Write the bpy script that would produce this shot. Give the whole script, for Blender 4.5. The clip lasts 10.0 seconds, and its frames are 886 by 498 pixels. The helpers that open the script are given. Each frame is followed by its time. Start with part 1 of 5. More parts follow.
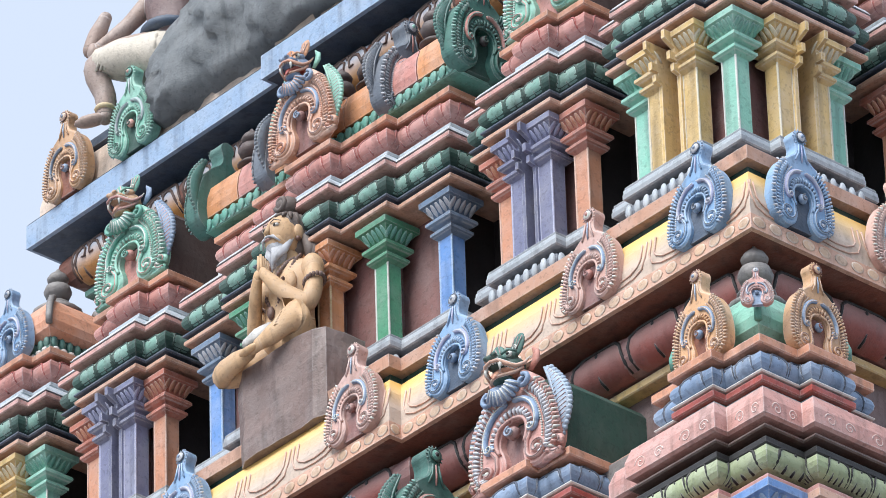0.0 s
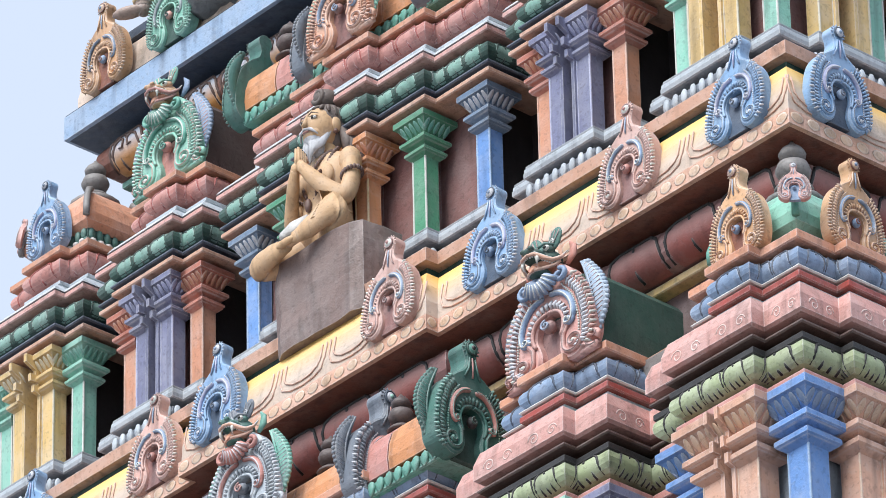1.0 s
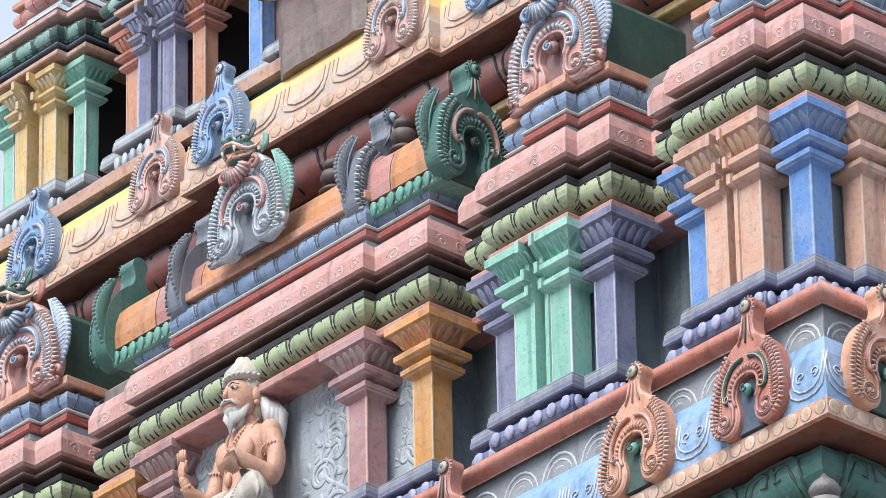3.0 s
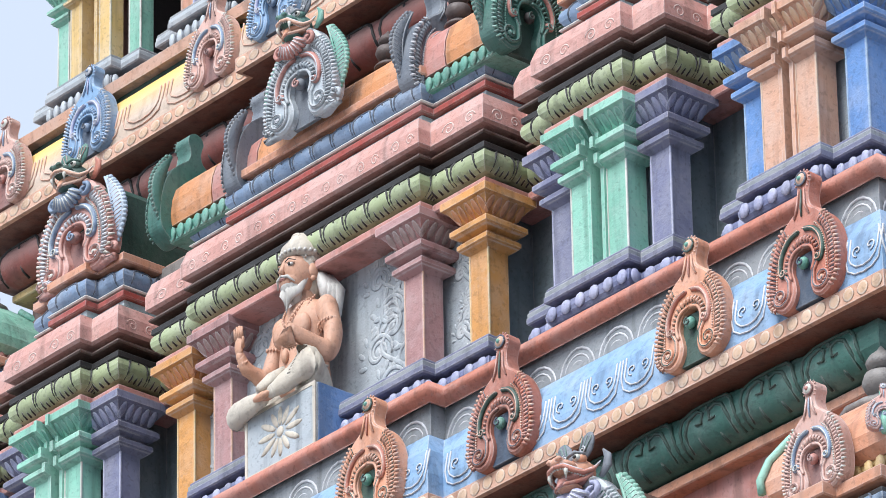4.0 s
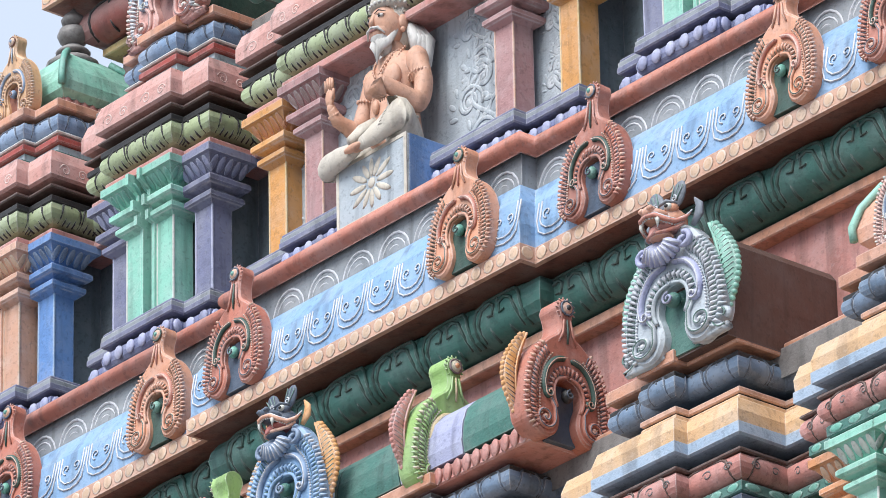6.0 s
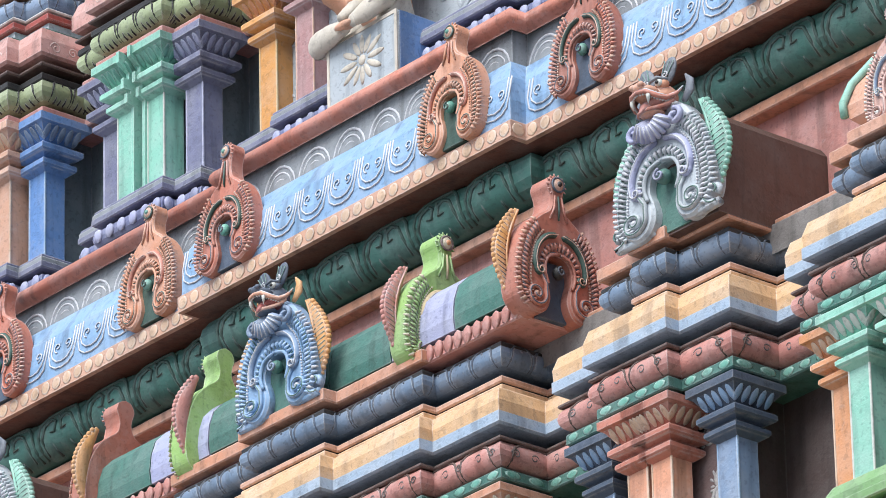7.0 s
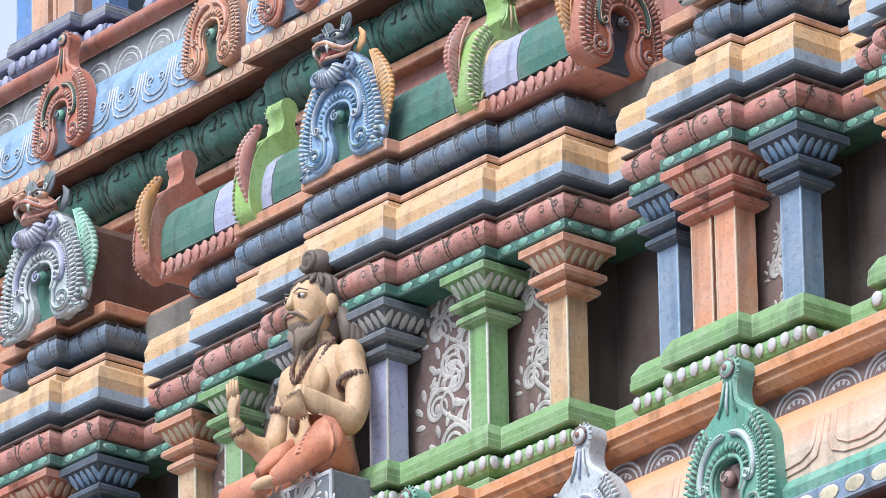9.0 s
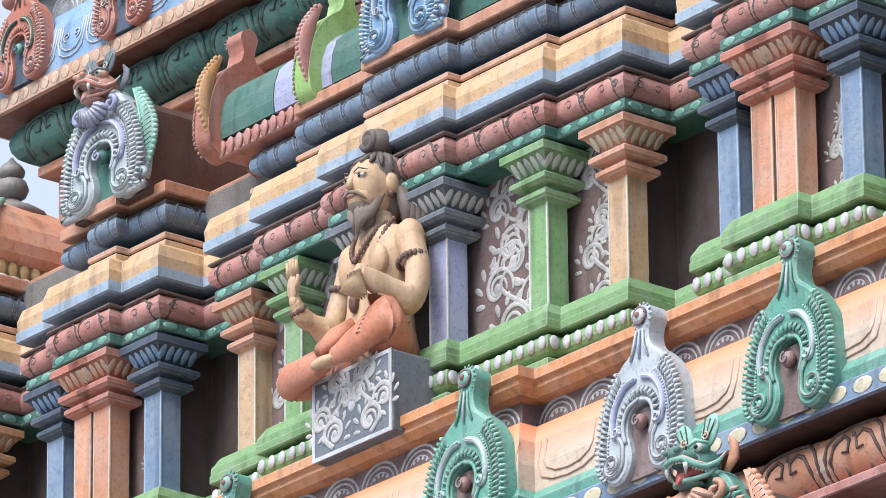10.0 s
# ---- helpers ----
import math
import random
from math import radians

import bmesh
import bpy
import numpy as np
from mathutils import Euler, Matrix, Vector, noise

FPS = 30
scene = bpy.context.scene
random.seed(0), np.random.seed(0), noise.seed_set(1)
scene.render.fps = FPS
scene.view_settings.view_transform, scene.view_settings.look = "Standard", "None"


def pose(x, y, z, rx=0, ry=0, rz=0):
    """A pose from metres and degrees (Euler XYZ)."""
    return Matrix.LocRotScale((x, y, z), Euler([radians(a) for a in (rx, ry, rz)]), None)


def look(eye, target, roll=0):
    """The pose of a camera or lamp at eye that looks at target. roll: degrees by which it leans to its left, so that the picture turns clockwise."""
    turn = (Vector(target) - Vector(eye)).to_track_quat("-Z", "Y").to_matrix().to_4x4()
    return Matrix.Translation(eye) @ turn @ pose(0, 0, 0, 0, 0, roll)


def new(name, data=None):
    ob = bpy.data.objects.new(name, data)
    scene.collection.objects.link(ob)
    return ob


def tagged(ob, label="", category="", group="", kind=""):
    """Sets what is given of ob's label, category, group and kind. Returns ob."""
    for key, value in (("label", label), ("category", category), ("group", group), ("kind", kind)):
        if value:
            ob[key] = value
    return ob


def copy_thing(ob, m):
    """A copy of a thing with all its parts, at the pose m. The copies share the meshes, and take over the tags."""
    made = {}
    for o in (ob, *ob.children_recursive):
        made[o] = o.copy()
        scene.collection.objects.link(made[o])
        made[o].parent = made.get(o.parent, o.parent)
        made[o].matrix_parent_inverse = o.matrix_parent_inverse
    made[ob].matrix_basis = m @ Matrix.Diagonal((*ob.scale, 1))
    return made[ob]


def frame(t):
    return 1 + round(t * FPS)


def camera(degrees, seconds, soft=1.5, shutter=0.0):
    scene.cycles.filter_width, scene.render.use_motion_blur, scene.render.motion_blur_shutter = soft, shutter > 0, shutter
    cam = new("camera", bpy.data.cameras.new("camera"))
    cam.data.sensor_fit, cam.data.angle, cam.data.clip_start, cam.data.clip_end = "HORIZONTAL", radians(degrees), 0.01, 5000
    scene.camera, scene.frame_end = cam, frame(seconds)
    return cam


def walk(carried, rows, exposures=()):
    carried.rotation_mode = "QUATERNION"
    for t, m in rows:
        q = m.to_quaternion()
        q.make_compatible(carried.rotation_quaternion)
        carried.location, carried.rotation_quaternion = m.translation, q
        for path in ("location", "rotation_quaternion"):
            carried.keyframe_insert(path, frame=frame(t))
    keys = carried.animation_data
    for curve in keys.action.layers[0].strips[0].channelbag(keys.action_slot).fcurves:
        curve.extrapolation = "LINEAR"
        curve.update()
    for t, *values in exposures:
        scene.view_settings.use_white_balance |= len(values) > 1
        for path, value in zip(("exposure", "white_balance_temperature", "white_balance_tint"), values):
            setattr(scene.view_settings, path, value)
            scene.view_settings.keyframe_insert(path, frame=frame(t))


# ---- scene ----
# one camera on the ground, tilting slowly down the tower
cam = camera(7.476, 10.0, soft=0.6)
EYE = (28.837, -23.546, 1.6)
TURNS = [  # seconds, yaw, pitch, roll
    (0, 47.930, 32.046, -1.812), (0.5, 48.118, 31.543, -1.608), (1, 48.329, 31.155, -1.304),
    (1.5, 48.409, 30.578, -1.081), (2, 48.461, 30.025, -0.933), (2.5, 48.447, 29.529, -1.034),
    (3, 48.407, 28.793, -1.052), (3.2, 48.393, 28.475, -1.081), (4.3, 49.334, 27.457, -1.065),
    (4.5, 49.575, 27.196, -1.063), (5, 49.912, 26.604, -0.972), (5.5, 49.953, 26.142, -0.950),
    (5.7, 49.941, 25.960, -1.035), (6.8, 49.747, 24.801, -1.305), (7, 49.811, 24.612, -1.332),
    (7.5, 49.882, 24.002, -1.333), (8, 49.886, 23.390, -1.194), (8.5, 49.910, 22.841, -0.986),
    (9, 50.440, 22.512, -0.878), (9.5, 50.855, 22.055, -0.529), (10, 50.999, 21.501, -0.572)]
walk(cam, [(t, pose(*EYE, 90 + p, 0, y) @ pose(0, 0, 0, 0, 0, r)) for t, y, p, r in TURNS])
scene.view_settings.exposure = 0.67

# ---- overcast daylight ----
world = bpy.data.worlds.new("overcast_sky")
scene.world = world
world.use_nodes = True
wn, wl = world.node_tree.nodes, world.node_tree.links
sky = wn.new("ShaderNodeTexSky")
sky.sky_type = "NISHITA"
sky.sun_disc = False
sky.sun_elevation, sky.sun_rotation = radians(51), radians(169)
scale = wn.new("ShaderNodeMix")
scale.data_type, scale.blend_type = "RGBA", "MULTIPLY"
scale.inputs[0].default_value = 1.0
scale.inputs[7].default_value = (0.10, 0.10, 0.10, 1)
cloud = wn.new("ShaderNodeMix")
cloud.data_type = "RGBA"
cloud.inputs[0].default_value = 0.80
cloud.inputs[7].default_value = (0.76, 0.87, 1.06, 1)
wl.new(sky.outputs[0], scale.inputs[6])
wl.new(scale.outputs[2], cloud.inputs[6])
wl.new(cloud.outputs[2], wn["Background"].inputs[0])
wn["Background"].inputs[1].default_value = 0.70
sun = new("sun", bpy.data.lights.new("sun", "SUN"))
sun.data.energy, sun.data.angle, sun.data.color = 3.1, radians(40), (1.0, 0.985, 0.96)
sun.matrix_world = look((3, -16, 38), (0, 0, 18))

# ---- materials ----
def lin(r, g, b):
    return tuple((c / 255 / 12.92 if c < 10 else ((c / 255 + 0.055) / 1.055) ** 2.4) for c in (r, g, b))


def paint(name, r, g, b, fade=0.35, dirt=0.45, rough=0.58, grain=1.0, wear=0.85):
    """Weathered house paint over lime plaster: faded patches, grime in streaks, chips and fine grain."""
    m = bpy.data.materials.new(name)
    m.use_nodes = True
    n, l = m.node_tree.nodes, m.node_tree.links
    bsdf = n["Principled BSDF"]
    lum = 0.3 * r + 0.59 * g + 0.11 * b
    r, g, b = (c + 0.18 * (lum - c) + 2 for c in (r, g, b))
    top = min(1.0, 198 / max(r, g, b))
    r, g, b = r * top, g * top, b * top
    col = lin(r, g, b)
    pos = n.new("ShaderNodeNewGeometry")
    pos_socket = pos.outputs["Position"]
    def noisy(sc, detail, lo, hi, stretch=None):
        src = pos_socket
        if stretch:
            mp = n.new("ShaderNodeMapping")
            mp.inputs["Scale"].default_value = stretch
            l.new(src, mp.inputs["Vector"])
            src = mp.outputs[0]
        t = n.new("ShaderNodeTexNoise")
        t.inputs["Scale"].default_value, t.inputs["Detail"].default_value = sc, detail
        l.new(src, t.inputs["Vector"])
        ramp = n.new("ShaderNodeMapRange")
        ramp.inputs[1].default_value, ramp.inputs[2].default_value = lo, hi
        l.new(t.outputs["Fac"], ramp.inputs[0])
        return t.outputs["Fac"], ramp.outputs[0]
    def mix(fac, a, b, amount):
        k = n.new("ShaderNodeMath"); k.operation = "MULTIPLY"; k.inputs[1].default_value = amount
        l.new(fac, k.inputs[0])
        x = n.new("ShaderNodeMix"); x.data_type = "RGBA"
        l.new(k.outputs[0], x.inputs[0])
        if isinstance(a, tuple): x.inputs[6].default_value = (*a, 1)
        else: l.new(a, x.inputs[6])
        x.inputs[7].default_value = (*b, 1)
        return x.outputs[2]
    grey = sum(col) / 3
    thin = min(1.0, grey / 0.22)  # dark coats bleach less
    pale = tuple(min(0.85, 0.45 * c + 0.33 * grey + 0.16 * thin + 0.02) for c in col)
    dark = tuple(0.20 * c + 0.008 for c in col)
    _, f1 = noisy(4.3, 7, 0.42, 0.66)
    c = mix(f1, col, pale, fade)
    _, f2 = noisy(3.4, 8, 0.53, 0.68, (3.0, 3.0, 0.30))
    c = mix(f2, c, dark, dirt)
    _, f3 = noisy(34, 7, 0.58, 0.63)
    c = mix(f3, c, dark, 0.6 * dirt)
    _, f6 = noisy(11, 6, 0.56, 0.66)
    c = mix(f6, c, tuple(0.74 * v for v in col), 0.40)
    _, f4 = noisy(21, 7, 0.59, 0.63)
    c = mix(f4, c, pale, 0.45 * fade)
    # paint worn pale along arrises
    bev = n.new("ShaderNodeBevel")
    bev.samples = 4
    bev.inputs["Radius"].default_value = 0.014
    dot = n.new("ShaderNodeVectorMath"); dot.operation = "DOT_PRODUCT"
    l.new(bev.outputs[0], dot.inputs[0]); l.new(pos.outputs["Normal"], dot.inputs[1])
    edge = n.new("ShaderNodeMapRange")
    edge.inputs[1].default_value, edge.inputs[2].default_value = 0.985, 0.90
    l.new(dot.outputs["Value"], edge.inputs[0])
    _, f5 = noisy(9, 6, 0.34, 0.52)
    both = n.new("ShaderNodeMath"); both.operation = "MULTIPLY"
    l.new(edge.outputs[0], both.inputs[0]); l.new(f5, both.inputs[1])
    c = mix(both.outputs[0], c, tuple(min(0.8, 0.5 * v + 0.30 * thin + 0.03) for v in col), wear)
    info = n.new("ShaderNodeObjectInfo")
    hsv = n.new("ShaderNodeHueSaturation")
    vr = n.new("ShaderNodeMapRange")
    vr.inputs[3].default_value, vr.inputs[4].default_value = 0.90, 1.10
    l.new(info.outputs["Random"], vr.inputs[0])
    l.new(vr.outputs[0], hsv.inputs["Value"])
    l.new(c, hsv.inputs["Color"])
    l.new(hsv.outputs[0], bsdf.inputs["Base Color"])
    fine, _ = noisy(70, 5, 0, 1)
    coarse, _ = noisy(14, 4, 0, 1)
    add = n.new("ShaderNodeMath"); add.operation = "MULTIPLY_ADD"; add.inputs[1].default_value = 2.2
    l.new(coarse, add.inputs[0]); l.new(fine, add.inputs[2])
    bump = n.new("ShaderNodeBump")
    bump.inputs["Strength"].default_value, bump.inputs["Distance"].default_value = 0.42 * grain, 0.007
    l.new(add.outputs[0], bump.inputs["Height"])
    l.new(bump.outputs[0], bsdf.inputs["Normal"])
    bsdf.inputs["Roughness"].default_value = rough
    return m


COLOURS = {
    "pink": (196, 138, 128), "rose": (186, 118, 108), "red": (170, 62, 52), "terracotta": (186, 104, 82),
    "brown": (136, 78, 60), "umber": (92, 62, 52), "peach": (232, 172, 140), "salmon": (226, 150, 112),
    "orange": (222, 142, 84), "ochre": (206, 138, 62), "yellow": (228, 188, 112), "buff": (234, 184, 130), "tan": (224, 178, 132), "sky_steel": (146, 170, 196), "cream": (222, 196, 174), "linen": (192, 182, 166), "tan_skin": (206, 162, 114), "fawn": (208, 156, 108), "ash": (158, 132, 128), "maroon": (152, 76, 68), "blush": (222, 170, 156), "clay": (158, 134, 122), "lip_blue": (138, 168, 204), "old_rose": (168, 120, 120), "boulder": (104, 110, 114),
    "ivory": (238, 224, 186), "lotus_green": (150, 165, 120), "green": (112, 160, 98), "leaf": (136, 180, 92),
    "dark_green": (44, 82, 72), "teal": (120, 190, 168), "deep_teal": (56, 114, 103), "sea": (84, 158, 140),
    "sky_blue": (126, 172, 220), "blue": (86, 136, 204), "steel": (112, 140, 176), "navy": (62, 80, 104), "slate_blue": (94, 120, 150),
    "slate": (98, 108, 122), "lavender": (150, 156, 196), "purple": (110, 114, 148), "violet": (98, 106, 152),
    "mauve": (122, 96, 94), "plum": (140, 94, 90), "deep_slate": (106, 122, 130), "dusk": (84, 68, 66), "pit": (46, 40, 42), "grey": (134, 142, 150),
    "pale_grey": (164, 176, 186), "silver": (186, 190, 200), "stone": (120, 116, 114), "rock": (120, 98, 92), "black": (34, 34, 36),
    "paving": (188, 178, 164), "skin": (228, 182, 136), "flesh": (212, 152, 120), "wheat": (226, 200, 150), "hair": (98, 84, 78), "white": (228, 226, 222),
    "beads": (104, 66, 52), "robe": (204, 118, 82), "dot": (242, 196, 156), "bud_white": (222, 226, 216), "eye": (20, 18, 18), "pale_sea": (112, 160, 146), "chalk": (168, 164, 166), "grizzle": (128, 110, 98), "emerald": (62, 142, 104)}
MAT = {}


def mat(k):
    if k not in MAT:
        calm = k in ("skin", "tan_skin", "linen", "flesh", "robe", "hair", "wheat", "white", "grizzle")
        MAT[k] = paint(k + "_paint", *COLOURS[k], *((0.22, 0.34, 0.62, 0.8, 0.25) if calm else ()))
    return MAT[k]


# ---- mesh building ----
class Shape:
    """Collects faces with a colour each, and becomes one mesh."""

    def __init__(self):
        self.v, self.f, self.c, self.s = [], [], [], []

    def add(self, verts, faces, colour, smooth=False, m=None):
        base = len(self.v)
        self.v += [tuple(m @ Vector(p)) if m else tuple(p) for p in verts]
        for face in faces:
            self.f.append([base + i for i in face])
            self.c.append(colour)
            self.s.append(smooth)
        return self

    def box(self, x0, x1, y0, y1, z0, z1, colour, bevel=0.0, m=None):
        b = min(bevel, (x1 - x0) / 2.1, (y1 - y0) / 2.1, (z1 - z0) / 2.1)
        if b <= 0:
            vs = [(x, y, z) for z in (z0, z1) for x, y in ((x0, y0), (x1, y0), (x1, y1), (x0, y1))]
            fs = [(3, 2, 1, 0), (4, 5, 6, 7), (0, 1, 5, 4), (1, 2, 6, 5), (2, 3, 7, 6), (3, 0, 4, 7)]
            return self.add(vs, fs, colour, False, m)
        def ring(i, z):
            return [(x0 + i, y0 + b, z), (x0 + b, y0 + i, z), (x1 - b, y0 + i, z), (x1 - i, y0 + b, z),
                    (x1 - i, y1 - b, z), (x1 - b, y1 - i, z), (x0 + b, y1 - i, z), (x0 + i, y1 - b, z)]
        rings = [ring(b, z0), ring(0, z0 + b), ring(0, z1 - b), ring(b, z1)]
        return self.loft(rings, colour, caps=True, m=m)

    def loft(self, rings, colour, caps=True, closed=True, smooth=False, m=None):
        k = len(rings[0])
        vs = [p for r in rings for p in r]
        fs = []
        for i in range(len(rings) - 1):
            for j in range(k if closed else k - 1):
                j2 = (j + 1) % k
                fs.append((i * k + j, i * k + j2, (i + 1) * k + j2, (i + 1) * k + j))
        if caps:
            fs.append(tuple(range(k - 1, -1, -1)))
            fs.append(tuple((len(rings) - 1) * k + j for j in range(k)))
        return self.add(vs, fs, colour, smooth, m)

    def ball(self, c, r, colour, seg=10, m=None, turn=None):
        """An ellipsoid; r: one radius or three."""
        r = (r, r, r) if isinstance(r, (int, float)) else r
        rows = max(4, seg // 2 + 1)
        vs, fs = [], []
        for i in range(rows + 1):
            a = math.pi * i / rows
            for j in range(seg):
                b = 2 * math.pi * j / seg
                p = Vector((r[0] * math.sin(a) * math.cos(b), r[1] * math.sin(a) * math.sin(b), r[2] * math.cos(a)))
                if turn:
                    p = turn @ p
                vs.append(p + Vector(c))
        for i in range(rows):
            for j in range(seg):
                fs.append((i * seg + j, (i + 1) * seg + j, (i + 1) * seg + (j + 1) % seg, i * seg + (j + 1) % seg))
        return self.add(vs, fs, colour, True, m)

    def tube(self, pts, r, colour, seg=6, m=None, flat=1.0):
        """A round bar along points; r: one radius or one a point. flat squeezes it along y."""
        pts = [Vector(p) for p in pts]
        k = len(pts)
        rs = [r] * k if isinstance(r, (int, float)) else r
        rings = []
        for i, p in enumerate(pts):
            d = (pts[min(i + 1, k - 1)] - pts[max(i - 1, 0)])
            d = d.normalized() if d.length > 1e-9 else Vector((0, 0, 1))
            side = d.cross(Vector((0, 1, 0)))
            if side.length < 1e-3:
                side = d.cross(Vector((1, 0, 0)))
            side.normalize()
            up = side.cross(d)
            ring = []
            for j in range(seg):
                a = 2 * math.pi * j / seg
                o = side * math.cos(a) * rs[i] + up * math.sin(a) * rs[i]
                o.y *= flat
                ring.append(p + o)
            rings.append(ring)
        return self.loft(rings, colour, True, True, True, m)

    def plate(self, outline, y0, y1, colour, bevel=0.015, m=None):
        """An outline in x and z made thick from y0 (front) to y1 (back), front edge eased."""
        cx = sum(p[0] for p in outline) / len(outline)
        cz = sum(p[1] for p in outline) / len(outline)
        k = len(outline)
        def ring(y, inset):
            out = []
            for i in range(k):
                (ax, az), (bx, bz), (x, z) = outline[i - 1], outline[(i + 1) % k], outline[i]
                tx, tz = bx - ax, bz - az
                ln = math.hypot(tx, tz) or 1
                out.append((x - tz / ln * inset, y, z + tx / ln * inset))
            return out
        rings = [ring(y1, 0), ring(y0 + bevel, 0), ring(y0, bevel)]
        vs = [p for r in rings for p in r] + [(cx, y0 - bevel * 0.4, cz), (cx, y1, cz)]
        fs = []
        for i in range(2):
            for j in range(k):
                fs.append((i * k + j, i * k + (j + 1) % k, (i + 1) * k + (j + 1) % k, (i + 1) * k + j))
        fs += [(2 * k + j, 2 * k + (j + 1) % k, 3 * k) for j in range(k)]
        fs += [((j + 1) % k, j, 3 * k + 1) for j in range(k)]
        return self.add(vs, fs, colour, False, m)

    def solid(self, outline, y0, y1, colour, bevel=0.015):
        """A plate like the last, for an outline that may turn inwards."""
        k = len(outline)
        rings = []
        for y, inset in ((y1, 0), (y0 + bevel, 0), (y0, bevel)):
            ring = []
            for i in range(k):
                (ax, az), (bx, bz), (x, z) = outline[i - 1], outline[(i + 1) % k], outline[i]
                tx, tz = bx - ax, bz - az
                ln = math.hypot(tx, tz) or 1
                ring.append((x - tz / ln * inset, y, z + tx / ln * inset))
            rings.append(ring)
        return self.loft(rings, colour, True)

    def turned(self, rows, colour, seg=16, m=None, smooth=True):
        """A lathe form: rows of radius and height."""
        rings = [[(r * math.cos(2 * math.pi * j / seg), r * math.sin(2 * math.pi * j / seg), z) for j in range(seg)] for r, z in rows]
        return self.loft(rings, colour, True, True, smooth, m)

    def mesh(self, name):
        me = bpy.data.meshes.new(name)
        me.from_pydata(self.v, [], self.f)
        keys = list(dict.fromkeys(self.c))
        for k in keys:
            me.materials.append(mat(k))
        me.polygons.foreach_set("material_index", [keys.index(c) for c in self.c])
        me.polygons.foreach_set("use_smooth", self.s)
        me.update()
        bm = bmesh.new()
        bm.from_mesh(me)
        bmesh.ops.recalc_face_normals(bm, faces=bm.faces)
        bm.to_mesh(me)
        bm.free()
        return me


def part(name, shape, parent, label="", m=None):
    ob = new(name, shape.mesh(name) if isinstance(shape, Shape) else shape)
    ob.parent = parent
    if m:
        ob.matrix_local = m
    return tagged(ob, label)


def thing(name, label, category, group="", kind="", m=None):
    ob = new(name)
    ob.empty_display_size = 0.1
    if m:
        ob.matrix_world = m
    return tagged(ob, label, category, group, kind)


def arc(cx, cz, r, a0, a1, k, y=0.0):
    return [(cx + r * math.cos(radians(a0 + (a1 - a0) * i / k)), y, cz + r * math.sin(radians(a0 + (a1 - a0) * i / k))) for i in range(k + 1)]


def spiral(cx, cz, r0, r1, a0, a1, k, y=0.0):
    out = []
    for i in range(k + 1):
        f = i / k
        a, r = radians(a0 + (a1 - a0) * f), r0 + (r1 - r0) * f
        out.append((cx + r * math.cos(a), y, cz + r * math.sin(a)))
    return out


# ---- plans: stepped outlines of a storey, moved out by an offset ----
class Plan:
    """bays: (x end, level) from the middle of the front to its corner; the side walls repeat the outer bays."""

    def __init__(self, face, bays, side_from, depth, middle=0.0):
        self.face, self.bays, self.middle = face, bays, middle
        self.corner = bays[-1][0]
        front = []
        x = 0.0
        for end, lvl in bays:
            front.append((x, end, lvl))
            x = end
        full = [(-b, -a, l) for a, b, l in reversed(front) if b > a] + front
        merged = []
        for a, b, l in full:
            if merged and merged[-1][2] == l:
                merged[-1] = (merged[-1][0], b, l)
            else:
                merged.append((a, b, l))
        self.front = merged
        side = []
        for a, b, l in reversed(front):
            if b > side_from + 1e-6:
                side.append((self.corner - b, self.corner - max(a, side_from), l))
        last = side[-1][1]
        side.append((last, depth - last, side[-1][2]))
        side += [(depth - b, depth - a, l) for a, b, l in reversed(side[:-1])]
        self.side = [s for s in side if s[1] > s[0]]
        self.depth = depth

    @staticmethod
    def _line(runs, o):
        """Points (along, out) of one face at offset o, without its two end corners."""
        pts = []
        for i, (a, b, l) in enumerate(runs):
            if i:
                pl = runs[i - 1][2]
                sign = 1 if pl > l else -1
                move = o
                if l < -0.2 or pl < -0.2:
                    a2, b2, _ = runs[i] if l < -0.2 else runs[i - 1]
                    move = min(o, (b2 - a2) / 2 - 0.02)
                pts.append((a + sign * move, pl + o))
                pts.append((a + sign * move, l + o))
        return pts

    def ring(self, o):
        """The closed outline at offset o, counter-clockwise from the front's left corner."""
        w, f, d = self.corner, self.face, self.depth
        out = [(-w - o, f - o)]
        out += [(x, f - q) for x, q in self._line(self.front, o)]
        out += [(w + o, f - o)]
        out += [(w + q, f + y) for y, q in self._line(self.side, o)]
        out += [(w + o, f + d + o)]
        out += [(-w - o, f + d + o)]
        return [(x + self.middle, y) for x, y in out]

    def sweep(self, profile, colour, smooth=False):
        """profile: (offset, z) from bottom to top."""
        s = Shape()
        rings = [[(x, y, z) for x, y in self.ring(o)] for o, z in profile]
        return s.loft(rings, colour, caps=False, smooth=smooth)

    def edges(self, o):
        """Straight runs that face the front or the right-hand side: start, direction, length, outward turn."""
        r = self.ring(o)
        out = []
        for (x0, y0), (x1, y1) in zip(r, r[1:] + r[:1]):
            ln = math.hypot(x1 - x0, y1 - y0)
            if ln < 0.04:
                continue
            ux, uy = (x1 - x0) / ln, (y1 - y0) / ln
            if ux > 0.9 or (uy > 0.9 and y0 < self.face + 2.6):
                out.append((x0, y0, ux, uy, ln))
        return out


